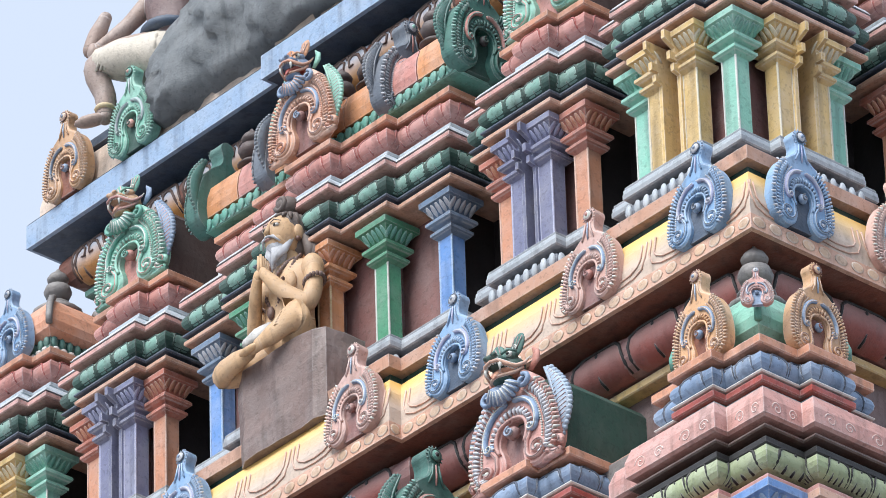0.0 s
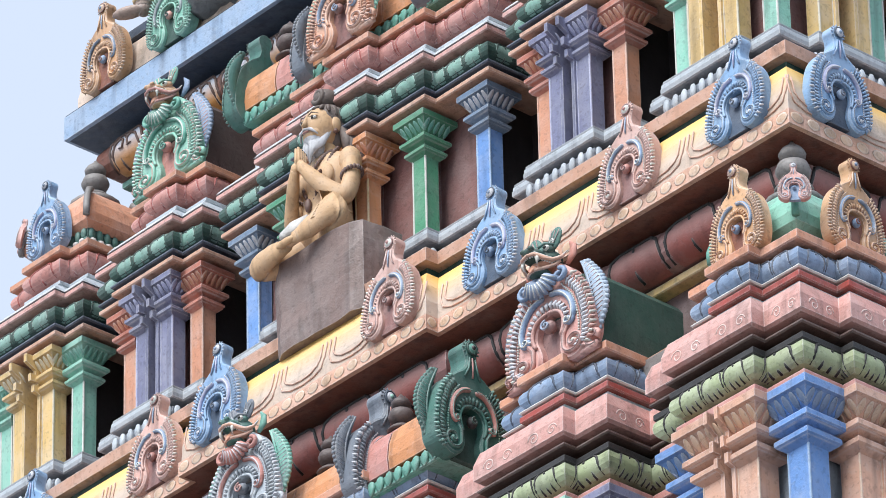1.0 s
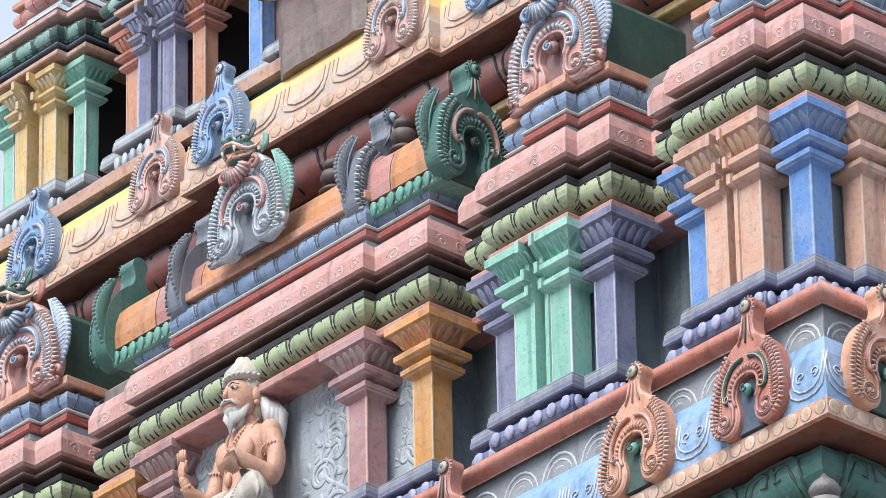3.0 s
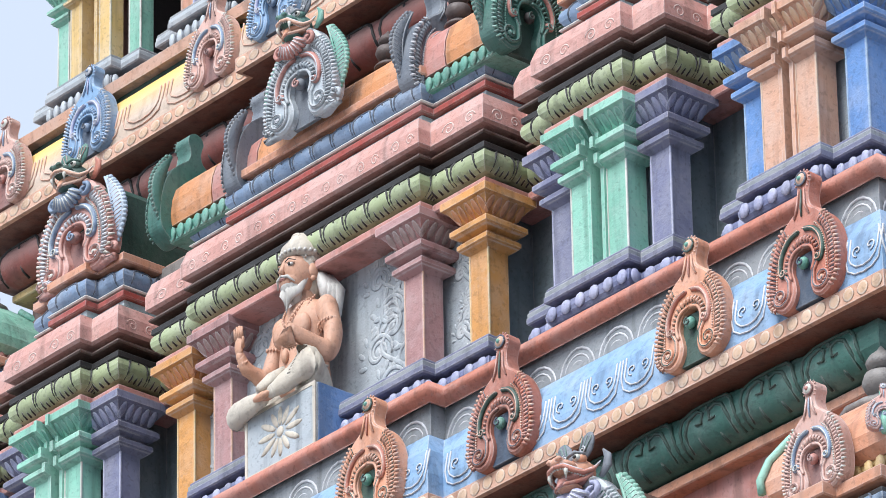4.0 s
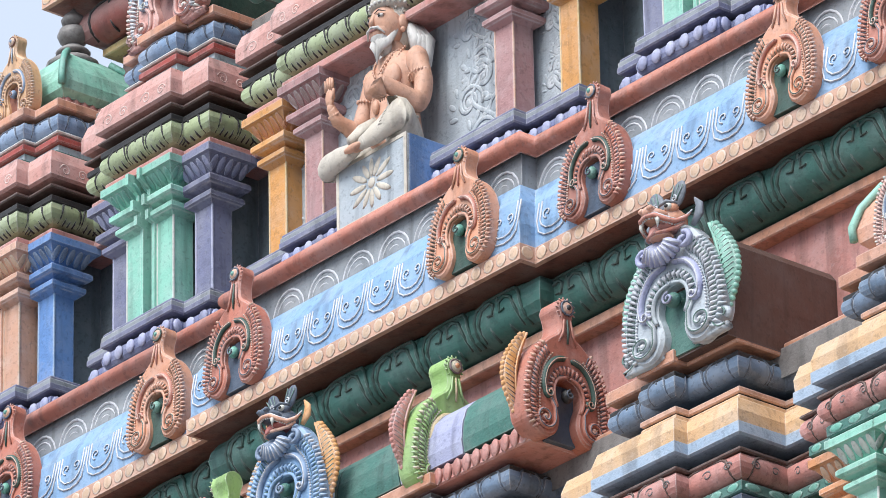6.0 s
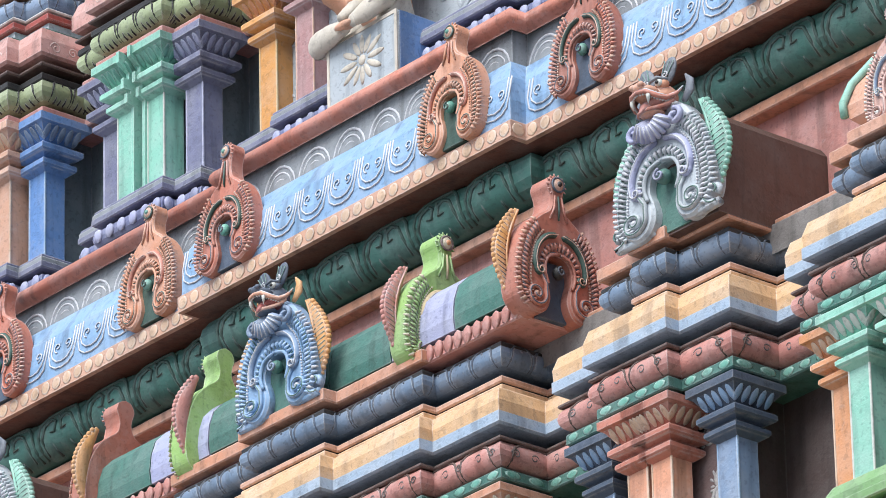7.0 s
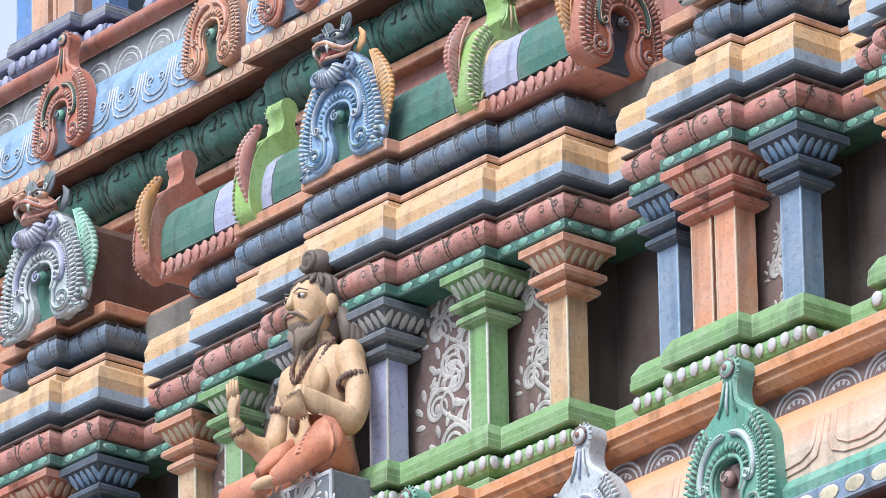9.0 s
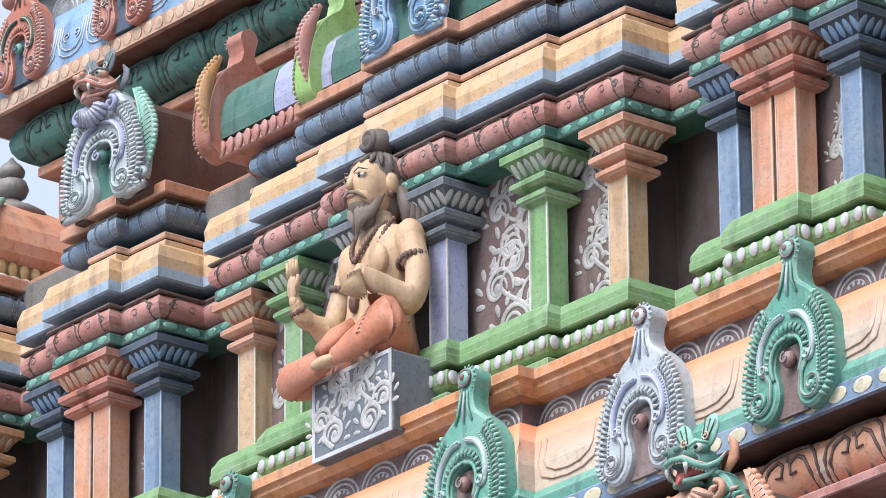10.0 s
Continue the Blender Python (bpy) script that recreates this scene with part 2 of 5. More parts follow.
def along(plan, o, z, step, mesh, name, parent, least=0.6):
    """Repeats a piece one step wide (middle at x = 0, front at -y) along a plan's visible edges."""
    for x0, y0, ux, uy, ln in plan.edges(o):
        if ln < step * least:
            continue
        k = max(1, round(ln / step))
        w = ln / k
        for i in range(k):
            c = (i + 0.5) * w
            m = Matrix.LocRotScale((x0 + ux * c, y0 + uy * c, z), Euler((0, 0, math.atan2(uy, ux))), (w / step, 1, 1))
            ob = new(name, mesh)
            ob.parent = parent
            ob.matrix_local = m


def petal(r, step, colour, line, lines=3, dot=True, squash=1.0):
    """One lotus petal of a torus moulding: swollen between its joints, with drawn outline and veins."""
    s = Shape()
    rings = []
    for i in range(11):
        u = -0.5 + i / 10
        k = r * (1.03 - 0.22 * abs(2 * u) ** 9)
        rings.append([(u * 0.99 * step, -k * math.cos(radians(a)), k * squash * math.sin(radians(a))) for a in range(-90, 91, 18)])
    s.loft(rings, colour, caps=False, closed=False, smooth=True)
    lw = 0.004 + 0.058 * r
    def on(u, a, lift=1.03):
        k = r * (1.03 - 0.22 * abs(2 * u) ** 9) * lift
        return (u * step, -k * math.cos(radians(a)), k * squash * math.sin(radians(a)))
    edge = [on(-0.45, -70), on(-0.45, -35), on(-0.44, -5), on(-0.40, 22), on(-0.28, 42), on(-0.12, 50), on(0, 53),
            on(0.12, 50), on(0.28, 42), on(0.40, 22), on(0.44, -5), on(0.45, -35), on(0.45, -70)]
    s.tube(edge, lw, line, 4)
    if r > 0.12 and lines == 2:
        for side in (-1, 1):
            s.tube([on(side * u, a) for u, a in ((0.36, -60), (0.35, -15), (0.27, 14), (0.14, 26), (0.05, 14), (0.07, -8), (0.16, -6))], [lw * 0.5, lw, lw, lw, lw * 0.9, lw * 0.8, lw * 0.5], line, 4)
    for i in range(lines):
        u = (-0.5 + (i + 0.5) / lines) * 0.66
        s.tube([on(u, -72), on(u, -50), on(u, -32 - 10 * (i % 2))], [lw * 0.9, lw * 0.8, lw * 0.2], line, 4)
    if dot:
        s.ball(on(0.0, 24), (min(0.10 * r, 0.016), 0.006, min(0.13 * r, 0.02)), line, 6)
    return s.mesh("petal")


def fade_paint(name, low, high, start=0.35, end=0.95):
    """Paint brushed from one colour at the foot of a panel to another at its head; also serves for a painted sheen."""
    m = paint(name, *COLOURS[low], fade=0.25, dirt=0.3)
    n, l = m.node_tree.nodes, m.node_tree.links
    tc, sep, ramp, x = n.new("ShaderNodeTexCoord"), n.new("ShaderNodeSeparateXYZ"), n.new("ShaderNodeMapRange"), n.new("ShaderNodeMix")
    x.data_type = "RGBA"
    l.new(tc.outputs["Generated"], sep.inputs[0])
    l.new(sep.outputs[2], ramp.inputs[0])
    ramp.inputs[1].default_value, ramp.inputs[2].default_value = start, end
    bsdf = n["Principled BSDF"]
    old = bsdf.inputs["Base Color"].links[0].from_socket
    l.new(ramp.outputs[0], x.inputs[0])
    l.new(old, x.inputs[6])
    x.inputs[7].default_value = (*lin(*COLOURS[high]), 1)
    l.new(x.outputs[2], bsdf.inputs["Base Color"])
    MAT[name] = m


fade_paint("cream_to_yellow", "cream", "yellow")
fade_paint("cream_to_salmon", "cream", "salmon")
fade_paint("ochre_to_grey", "ochre", "silver", 0.2, 0.62)
# ash heads: the greyish highlight of the glossy red roll, put into its colour
fade_paint("maroon_ash_sheen", "maroon", "ash", 0.3, 0.9)
IN = -0.2


def slab(o, z0, z1, b=0.008):
    return [(IN, z0), (o - b, z0), (o, z0 + b), (o, z1 - b), (o - b, z1), (IN, z1)]


def roll(o, z0, z1, k=8):
    c, r = (z0 + z1) / 2, (z1 - z0) / 2
    return [(IN, z0)] + [(o - r + r * math.cos(radians(a)), c + r * math.sin(radians(a))) for a in [-90 + 180 * i / k for i in range(k + 1)]] + [(IN, z1)]


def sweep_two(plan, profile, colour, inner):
    """A wall whose recesses have a darker colour of their own, their shade painted in."""
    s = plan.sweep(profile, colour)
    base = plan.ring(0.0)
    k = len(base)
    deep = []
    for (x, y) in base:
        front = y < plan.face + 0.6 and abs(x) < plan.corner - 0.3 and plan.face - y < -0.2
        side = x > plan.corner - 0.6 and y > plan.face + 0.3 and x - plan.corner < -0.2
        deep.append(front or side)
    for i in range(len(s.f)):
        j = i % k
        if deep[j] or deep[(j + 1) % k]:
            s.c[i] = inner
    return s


def tier_thing(label):
    return thing("tower_storey", label, "tower storey", "storeys of the tower", "structure")


# ---- plans of the three storeys, of their ledges and of the necks under the ledges ----
P1 = Plan(1.45, [(0.27, 0.2), (0.73, 0.1), (1.25, 0), (1.68, -0.35), (1.89, 0), (2.32, 0.09), (2.57, 0), (2.98, -0.35), (3.18, 0), (3.68, 0.09), (3.93, 0)], 1.68, 6.0)
P2 = Plan(0.60, [(1.02, 0.1), (1.51, 0), (2.10, -0.35), (2.37, 0), (2.88, 0.1), (3.16, 0), (3.80, -0.35), (4.05, 0), (4.52, 0.1), (4.83, 0)], 2.10, 7.6)
P3 = Plan(-0.28, [(0.45, 0.2), (1.24, 0.1), (1.83, 0), (2.60, -0.35), (2.98, 0), (3.38, 0.1), (3.80, 0), (4.55, -0.35), (4.80, 0), (5.35, 0.1), (5.70, 0)], 2.60, 9.3, -0.05)
L0 = Plan(1.80, [(0.95, 0.1), (3.70, 0)], 3.0, 5.2)
L1 = Plan(0.96, [(1.24, 0.1), (4.46, 0)], 3.5, 7.0)
L2 = Plan(0.12, [(1.605, 0.12), (5.35, 0)], 4.0, 8.6)
L3 = Plan(-0.80, [(1.53, 0.12), (6.15, 0)], 5.0, 10.4)
N1 = Plan(2.20, [(0.8, 0.1), (3.30, 0)], 3.0, 4.4)
N2 = Plan(1.36, [(1.0, 0.1), (4.06, 0)], 3.5, 6.2)
N3 = Plan(0.52, [(1.35, 0.12), (4.89, 0)], 4.0, 7.8)
N4 = Plan(-0.40, [(1.0, 0.12), (5.75, 0)], 5.0, 9.6)


RISE = {P1: 0.80, P2: 0.70, P3: 0.58}


SHOULDER = {P1: 25.61, P2: 21.535, P3: 16.875}


def drawn_in(plan, o, z):
    """Storey mouldings overhang little: how far one at offset o is drawn in, and how much higher it sits."""
    d = max(0.0, (o - 0.10) * 0.84) if plan in RISE else 0.0
    if plan in RISE and z > SHOULDER[plan]:
        d += 0.17
    return d, d * RISE.get(plan, 0.0)


def band(parent, name, plan, profile, colour, label="", smooth=False):
    d, up = drawn_in(plan, max(o for o, z in profile), min(z for o, z in profile))
    profile = [(o - d if o > IN + 0.01 else o, z + up) for o, z in profile]
    return part(name, plan.sweep(profile, colour, smooth), parent, label)


def dots_on_lip(parent, plan, z, h, step, colour):
    s = Shape()
    s.ball((0, 0, 0), (0.40 * step, 0.004, h / 2), colour, 10)
    along(plan, 0.002, z, step, s.mesh("painted_dot"), "painted_dot", parent, 0.5)


def ledge_slab(storey, plan, z0, z1, lip, under):
    p = part("lip", plan.sweep([(-0.03, z0), (0, z0 + 0.006), (0, z1 - 0.01), (-0.012, z1), (-0.10, z1)], lip), storey, "painted lip of the ledge")
    band(storey, "soffit", plan, [(-0.62, z0 + 0.03), (-0.03, z0)], under, "dark brown underside of the ledge")
    return p


# top storey
T1 = tier_thing("painted plaster storey with blue, green and orange pilasters")
lip = ledge_slab(T1, L1, 23.29, 23.41, "peach", "brown")
dots_on_lip(lip, L1, 23.35, 0.075, 0.13, "dot")
tp1 = band(T1, "panel", L1, [(-0.02, 23.41), (-0.02, 23.52), (-0.05, 23.66), (-0.12, 23.80)], "cream_to_yellow", "cream curved panel fading to yellow")
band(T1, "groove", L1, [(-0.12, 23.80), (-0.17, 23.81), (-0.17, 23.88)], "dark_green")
band(T1, "moulding", L1, [(-0.17, 23.88), (-0.10, 23.885), (-0.09, 23.97), (-0.14, 23.99), (-0.7, 24.0)], "peach", "peach plinth course")
band(T1, "moulding", P1, roll(0.17, 24.05, 24.21), "slate", "grey lotus moulding")
band(T1, "moulding", P1, slab(0.08, 24.0, 24.05), "dark_green")
band(T1, "plate", P1, slab(0.21, 24.21, 24.26), "grey", "worn grey stepped plate")
band(T1, "plate", P1, slab(0.18, 24.26, 24.31), "pale_grey")
band(T1, "plate", P1, slab(0.14, 24.31, 24.36), "grey")
# recesses near black: their shade is put into the wall colour
part("wall", sweep_two(P1, [(-0.13, 24.30), (-0.13, 25.6)], "plum", "pit"), T1, "mauve plaster wall with shade painted into its recesses")
band(T1, "fillet", P1, slab(0.20, 25.29, 25.33), "peach")
band(T1, "fillet", P1, slab(0.24, 25.33, 25.355), "navy")
tm1 = band(T1, "moulding", P1, roll(0.28, 25.35, 25.49), "dark_green", "dark teal bud moulding")
band(T1, "fillet", P1, slab(0.34, 25.495, 25.54), "pink")
band(T1, "coping", P1, [(IN, 25.54), (0.35, 25.54), (0.33, 25.57), (0.24, 25.66), (IN, 25.67)], "pale_grey", "pale blue sloping coping")
band(T1, "neck", P1, slab(0.16, 25.62, 25.72), "dark_green")
band(T1, "fillet", P1, slab(0.22, 25.68, 25.72), "pale_grey")
tr1 = band(T1, "moulding", P1, roll(0.30, 25.72, 25.87), "rose", "rose pink roll moulding")
band(T1, "fillet", P1, slab(0.32, 25.875, 25.93), "salmon")
part("neck_wall", N1.sweep([(0, 25.2), (0, 27.1)], "plum"), T1)
band(T1, "fillet", N1, slab(0.10, 27.02, 27.08), "sea")
tn1 = band(T1, "moulding", N1, roll(0.24, 27.10, 27.40), "brown", "yellow lotus roll under the ledge")
part("coping", Plan(1.82, [(3.56, 0)], 3.0, 5.3).sweep([(0, 26.05), (0, 26.22), (-1.0, 26.24)], "stone"), T1)

# middle storey
T2 = tier_thing("painted plaster storey with teal, purple and pink pilasters")
lip = ledge_slab(T2, L2, 18.81, 18.93, "peach", "brown")
dots_on_lip(lip, L2, 18.87, 0.085, 0.115, "dot")
tp2 = band(T2, "panel", L2, [(-0.02, 18.93), (-0.02, 19.07), (-0.05, 19.24), (-0.13, 19.39)], "sky_blue", "sky blue curved panel with white drawing")
tf2 = band(T2, "frieze", L2, [(-0.13, 19.39), (-0.22, 19.40), (-0.24, 19.68)], "grey", "grey frieze with painted scrolls")
band(T2, "pipe", L2, [(o, z) for o, z in roll(-0.14, 19.655, 19.79) if o > IN - 0.02], "terracotta", "terracotta round bar", True)
band(T2, "coping", L2, [(-0.20, 19.79), (-0.8, 19.80)], "stone")
band(T2, "moulding", P2, roll(0.20, 19.80, 19.95), "violet", "violet lotus moulding")
band(T2, "plate", P2, slab(0.23, 19.95, 20.00), "purple")
band(T2, "plate", P2, slab(0.20, 20.00, 20.05), "grey", "worn bluish plate")
band(T2, "plate", P2, slab(0.15, 20.05, 20.10), "purple")
# slate recesses, darkened to hold their shade in the colour
part("wall", sweep_two(P2, [(-0.13, 20.05), (-0.13, 21.45)], "pale_grey", "deep_slate"), T2, "grey blue plaster wall with slate recesses, their shade painted in")
band(T2, "fillet", P2, slab(0.10, 21.15, 21.21), "rose")
tm2 = band(T2, "moulding", P2, roll(0.28, 21.15, 21.32), "lotus_green", "olive green lotus moulding")
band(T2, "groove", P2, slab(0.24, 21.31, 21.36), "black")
band(T2, "fillet", P2, slab(0.33, 21.355, 21.38), "umber")
tc2 = band(T2, "cornice", P2, [(IN, 21.37), (0.40, 21.375), (0.42, 21.39), (0.42, 21.49), (0.39, 21.58), (IN, 21.59)], "pink", "weathered pink cornice with faint scrolls")
band(T2, "coping", P2, [(0.38, 21.583), (0.20, 21.62), (IN, 21.63)], "sea")
band(T2, "neck", P2, slab(0.08, 21.54, 21.84), "pale_grey")
band(T2, "fillet", P2, slab(0.20, 21.78, 21.83), "red")
band(T2, "fillet", P2, slab(0.225, 21.83, 21.85), "white")
tb2 = band(T2, "moulding", P2, roll(0.23, 21.85, 22.00), "steel", "blue roll moulding")
band(T2, "fillet", P2, slab(0.25, 22.01, 22.075), "salmon")
part("neck_wall", N2.sweep([(0, 21.4), (0, 23.0)], "mauve"), T2)
band(T2, "fillet", N2, slab(0.10, 22.90, 22.96), "yellow")
tn2 = band(T2, "moulding", N2, roll(0.24, 22.98, 23.27), "plum", "dull red lotus roll under the ledge")
part("coping", Plan(0.97, [(4.46, 0)], 4.0, 6.9).sweep([(0, 22.1), (0, 22.25), (-1.2, 22.27)], "stone"), T2)

# lower storey
T3 = tier_thing("painted plaster storey with green, orange and blue pilasters")
lip = ledge_slab(T3, L3, 13.915, 14.045, "steel", "umber")
dots_on_lip(lip, L3, 13.98, 0.09, 0.20, "ivory")
band(T3, "moulding", L3, [(-0.02, 14.045), (-0.01, 14.105), (-0.05, 14.165)], "sea")
tp3 = band(T3, "panel", L3, [(-0.05, 14.165), (-0.05, 14.315), (-0.08, 14.475), (-0.17, 14.615)], "cream_to_salmon", "cream curved panel fading to orange")
tf3 = band(T3, "frieze", L3, [(-0.17, 14.615), (-0.24, 14.625), (-0.25, 14.815)], "mauve", "mauve frieze with painted scrolls")
band(T3, "cornice", L3, [(-0.25, 14.775), (-0.17, 14.785), (-0.13, 14.825), (-0.13, 14.855), (-0.10, 14.865), (-0.10, 14.925), (-0.8, 14.935)], "orange", "orange moulded course")
band(T3, "fillet", P3, slab(0.16, 15.0, 15.06), "green")
band(T3, "moulding", P3, roll(0.20, 15.06, 15.20), "green", "bright green lotus moulding")
band(T3, "plate", P3, slab(0.23, 15.20, 15.26), "green")
band(T3, "plate", P3, [(IN, 15.26), (0.20, 15.26), (0.20, 15.31), (0.16, 15.38), (IN, 15.38)], "green", "bright green stepped plate")
# dusk is the mauve wall darkened for the shade inside its recesses
part("wall", sweep_two(P3, [(-0.13, 15.3), (-0.13, 16.8)], "mauve", "dusk"), T3, "mauve plaster wall with shade painted into its recesses")
tl3 = band(T3, "fillet", P3, slab(0.11, 16.44, 16.51), "deep_teal", "teal leaf fillet")
tm3 = band(T3, "moulding", P3, roll(0.32, 16.42, 16.58), "rose", "dull pink roll moulding")
band(T3, "fillet", P3, slab(0.30, 16.575, 16.60), "umber")
band(T3, "fillet", P3, [(IN, 16.60), (0.415, 16.60), (0.43, 16.61), (0.43, 16.675), (0.40, 16.685), (IN, 16.69)], "sky_steel", "blue edge of the cornice")
band(T3, "cornice", P3, [(IN, 16.68), (0.40, 16.68), (0.405, 16.76), (0.38, 16.84), (0.32, 16.88), (IN, 16.92)], "buff", "yellow curved cornice with drip stains")
band(T3, "neck", P3, slab(0.20, 16.88, 16.98), "buff")
band(T3, "fillet", P3, slab(0.22, 16.98, 17.02), "peach")
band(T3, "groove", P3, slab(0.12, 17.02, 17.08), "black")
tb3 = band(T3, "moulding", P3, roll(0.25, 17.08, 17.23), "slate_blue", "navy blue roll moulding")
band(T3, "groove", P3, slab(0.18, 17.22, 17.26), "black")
band(T3, "fillet", P3, slab(0.27, 17.26, 17.34), "salmon", "peach leaf course")
part("neck_wall", N3.sweep([(0, 16.9), (0, 18.55)], "rose"), T3)
band(T3, "fillet", N3, slab(0.10, 18.43, 18.50), "salmon")
tn3 = band(T3, "moulding", N3, roll(0.24, 18.52, 18.83), "deep_teal", "teal lotus roll under the ledge")
part("coping", Plan(0.09, [(5.28, 0)], 5.0, 8.6).sweep([(0, 17.3), (0, 17.48), (-1.2, 17.50)], "stone"), T3)

# what the storeys stand on, and the ledge above them
T4 = thing("tower_base", "plain plastered lower body of the tower", "tower", "", "structure")
tn4 = band(T4, "moulding", N4, roll(0.26, 13.575, 13.895), "cream_to_salmon", "orange and cream lotus roll")
band(T4, "fillet", N4, slab(0.30, 13.495, 13.555), "rose")
part("wall", N4.sweep([(0, -0.05), (0, 13.85)], "mauve"), T4)
T0 = tier_thing("blue edged top ledge with cream panel")
ledge_slab(T0, L0, 27.45, 27.66, "lip_blue", "navy")
band(T0, "coping", L0, [(-0.005, 27.66), (-0.06, 27.675), (-0.06, 27.69)], "navy")
band(T0, "panel", L0, [(-0.07, 27.69), (-0.07, 27.80), (-0.11, 28.0), (-0.18, 28.08)], "cream", "cream panel with pink marks")
band(T0, "fillet", L0, [(-0.18, 28.08), (-0.14, 28.09), (-0.14, 28.16), (-0.8, 28.17)], "navy")
part("wall", Plan(2.5, [(0.9, 0.1), (3.0, 0)], 2.5, 3.6).sweep([(0, 28.1), (0, 30.2)], "plum"), T0)
part("roof", Plan(2.4, [(0.9, 0.1), (3.1, 0)], 2.5, 3.8).sweep([(0, 30.2), (0.1, 30.3), (-0.4, 31.4), (-1.2, 32.0), (-1.85, 32.2)], "sea"), T0)

# ---- pilasters ----
LIGHT = {"blue": "steel", "green": "sea", "orange": "salmon", "purple": "lavender", "salmon": "peach", "teal": "sea", "yellow": "ivory",
         "rose": "peach", "old_rose": "ash", "ochre": "orange", "peach": "dot", "terracotta": "salmon", "slate": "silver", "slate_blue": "silver", "navy": "silver", "emerald": "sea"}


def pilaster(colour, w, z0, z1, z2, trim, label, group, cap=None, cut=0):
    """A square shaft from z0 to z1 and a stepped capital up to z2, standing at the origin.
    cut: the side (-1 or 1) on which the capital is sliced flat by a jamb, beside a niche."""
    t = thing("pilaster", label, "pilaster", group)
    h, s = w / 2, Shape()
    s.box(-h, h, -h, h, z0, z1 + 0.02, colour, 0.008)
    part("shaft", s, t)
    for sx in (-1, 1):
        s = Shape().box(sx * h - 0.006, sx * h + 0.006, -h - 0.004, -h + 0.010, z0, z1, trim, 0.003)
        part("edge_line", s, t, "pale painted edge line")
    d = (z2 - z1) / 10
    g, e = h, w / 0.17
    cap = cap or colour
    lo = lambda k: -(h + 0.004) if cut == -1 else -k
    hi = lambda k: (h + 0.004) if cut == 1 else k
    sq = lambda k, z: [(lo(k), -k, z), (hi(k), -k, z), (hi(k), k, z), (lo(k), k, z)]
    def plate(k, za, zb):
        b = 0.012
        return [sq(k - b, za), sq(k, za + b), sq(k, zb - b), sq(k - b, zb)]
    s = Shape().loft(plate(g + 0.055 * e, z1 + 0.3 * d, z1 + 1.8 * d), cap)
    s.loft([sq(g, z1 - 0.6 * d), sq(g + 0.045 * e, z1 + 0.3 * d)], cap, False)
    part("lower_plate", s, t)
    s = Shape().loft(plate(g + 0.085 * e, z1 + 3.0 * d, z1 + 4.6 * d), cap)
    s.loft([sq(g + 0.01, z1 + 1.8 * d), sq(g + 0.02, z1 + 2.4 * d), sq(g + 0.07 * e, z1 + 3.05 * d)], cap, False)
    part("upper_plate", s, t)
    s = Shape().loft([sq(g + k * e, z1 + z * d) for k, z in ((0.01, 4.6), (0.025, 5.6), (0.07, 7.0), (0.10, 8.2), (0.125, 8.5), (0.125, 10))], cap)
    part("capital", s, t)
    if cut:
        out = [(h, z0), (-h - 0.022, z0), (-h - 0.022, z1 - 0.4 * d), (-h - 0.075, z1 + 0.1 * d), (-h - 0.075, z1 + 2.0 * d), (-h - 0.045, z1 + 2.0 * d), (-h - 0.045, z1 + 2.8 * d),
               (-h - 0.105, z1 + 2.8 * d), (-h - 0.105, z1 + 4.9 * d), (-h - 0.06, z1 + 4.9 * d), (-h - 0.06, z1 + 6.2 * d), (-h - 0.145, z1 + 7.8 * d), (-h - 0.145, z1 + 10 * d), (h, z1 + 10 * d)]
        xa, xb = (h, h + 0.03) if cut == 1 else (-h - 0.03, -h)
        part("jamb", Shape().loft([[(x, yy, z) for yy, z in out] for x in (xa, xb)], colour), t)
    s = Shape()
    for a in range(4):
        if (a == 1 and cut == 1) or (a == 3 and cut == -1) or a == 2:
            continue
        mm = Matrix.Rotation(radians(90 * a), 4, "Z")
        for i in range(5):
            u = (i - 2) * w * 0.36
            s.ball((u, -g - 0.068 * e, z1 + 6.9 * d), (w * 0.15, 0.007, 1.75 * d), trim if z0 < 17 else LIGHT.get(cap, trim), 8, mm, Euler((radians(42), 0, 0)).to_matrix())
    tagged(part("petal_band", s, t, "faintly painted petals on the capital"), kind="stuff")
    return t


def row(plan, z0, z1, z2, w, items, group, caps=()):
    """Pilasters at +x and -x on the front, and at the same distance from the corner on the side wall."""
    protos, words_of = {}, {}
    f, c = plan.face, plan.corner
    for colour, trim, x, lvl, words, *cut in items:
        cut = cut[0] if cut else 0
        words_of.setdefault(colour, words)
        spots = [(cut, pose(plan.middle + x, f - lvl + w / 2 - 0.001, 0)), (-cut, pose(plan.middle - x, f - lvl + w / 2 - 0.001, 0))]
        if x > plan.bays[2][0] and c - x > w:
            spots.append((-cut, pose(plan.middle + c + lvl - w / 2, f + c - x, 0, 0, 0, 90)))
        for q, m in spots:
            if (colour, q) not in protos:
                protos[colour, q] = pilaster(colour, w, z0, z1, z2, trim, words_of[colour], group, dict(caps).get(colour), q)
            copy_thing(protos[colour, q], m)
    for p in protos.values():
        for o in (*p.children_recursive, p):
            bpy.data.objects.remove(o)


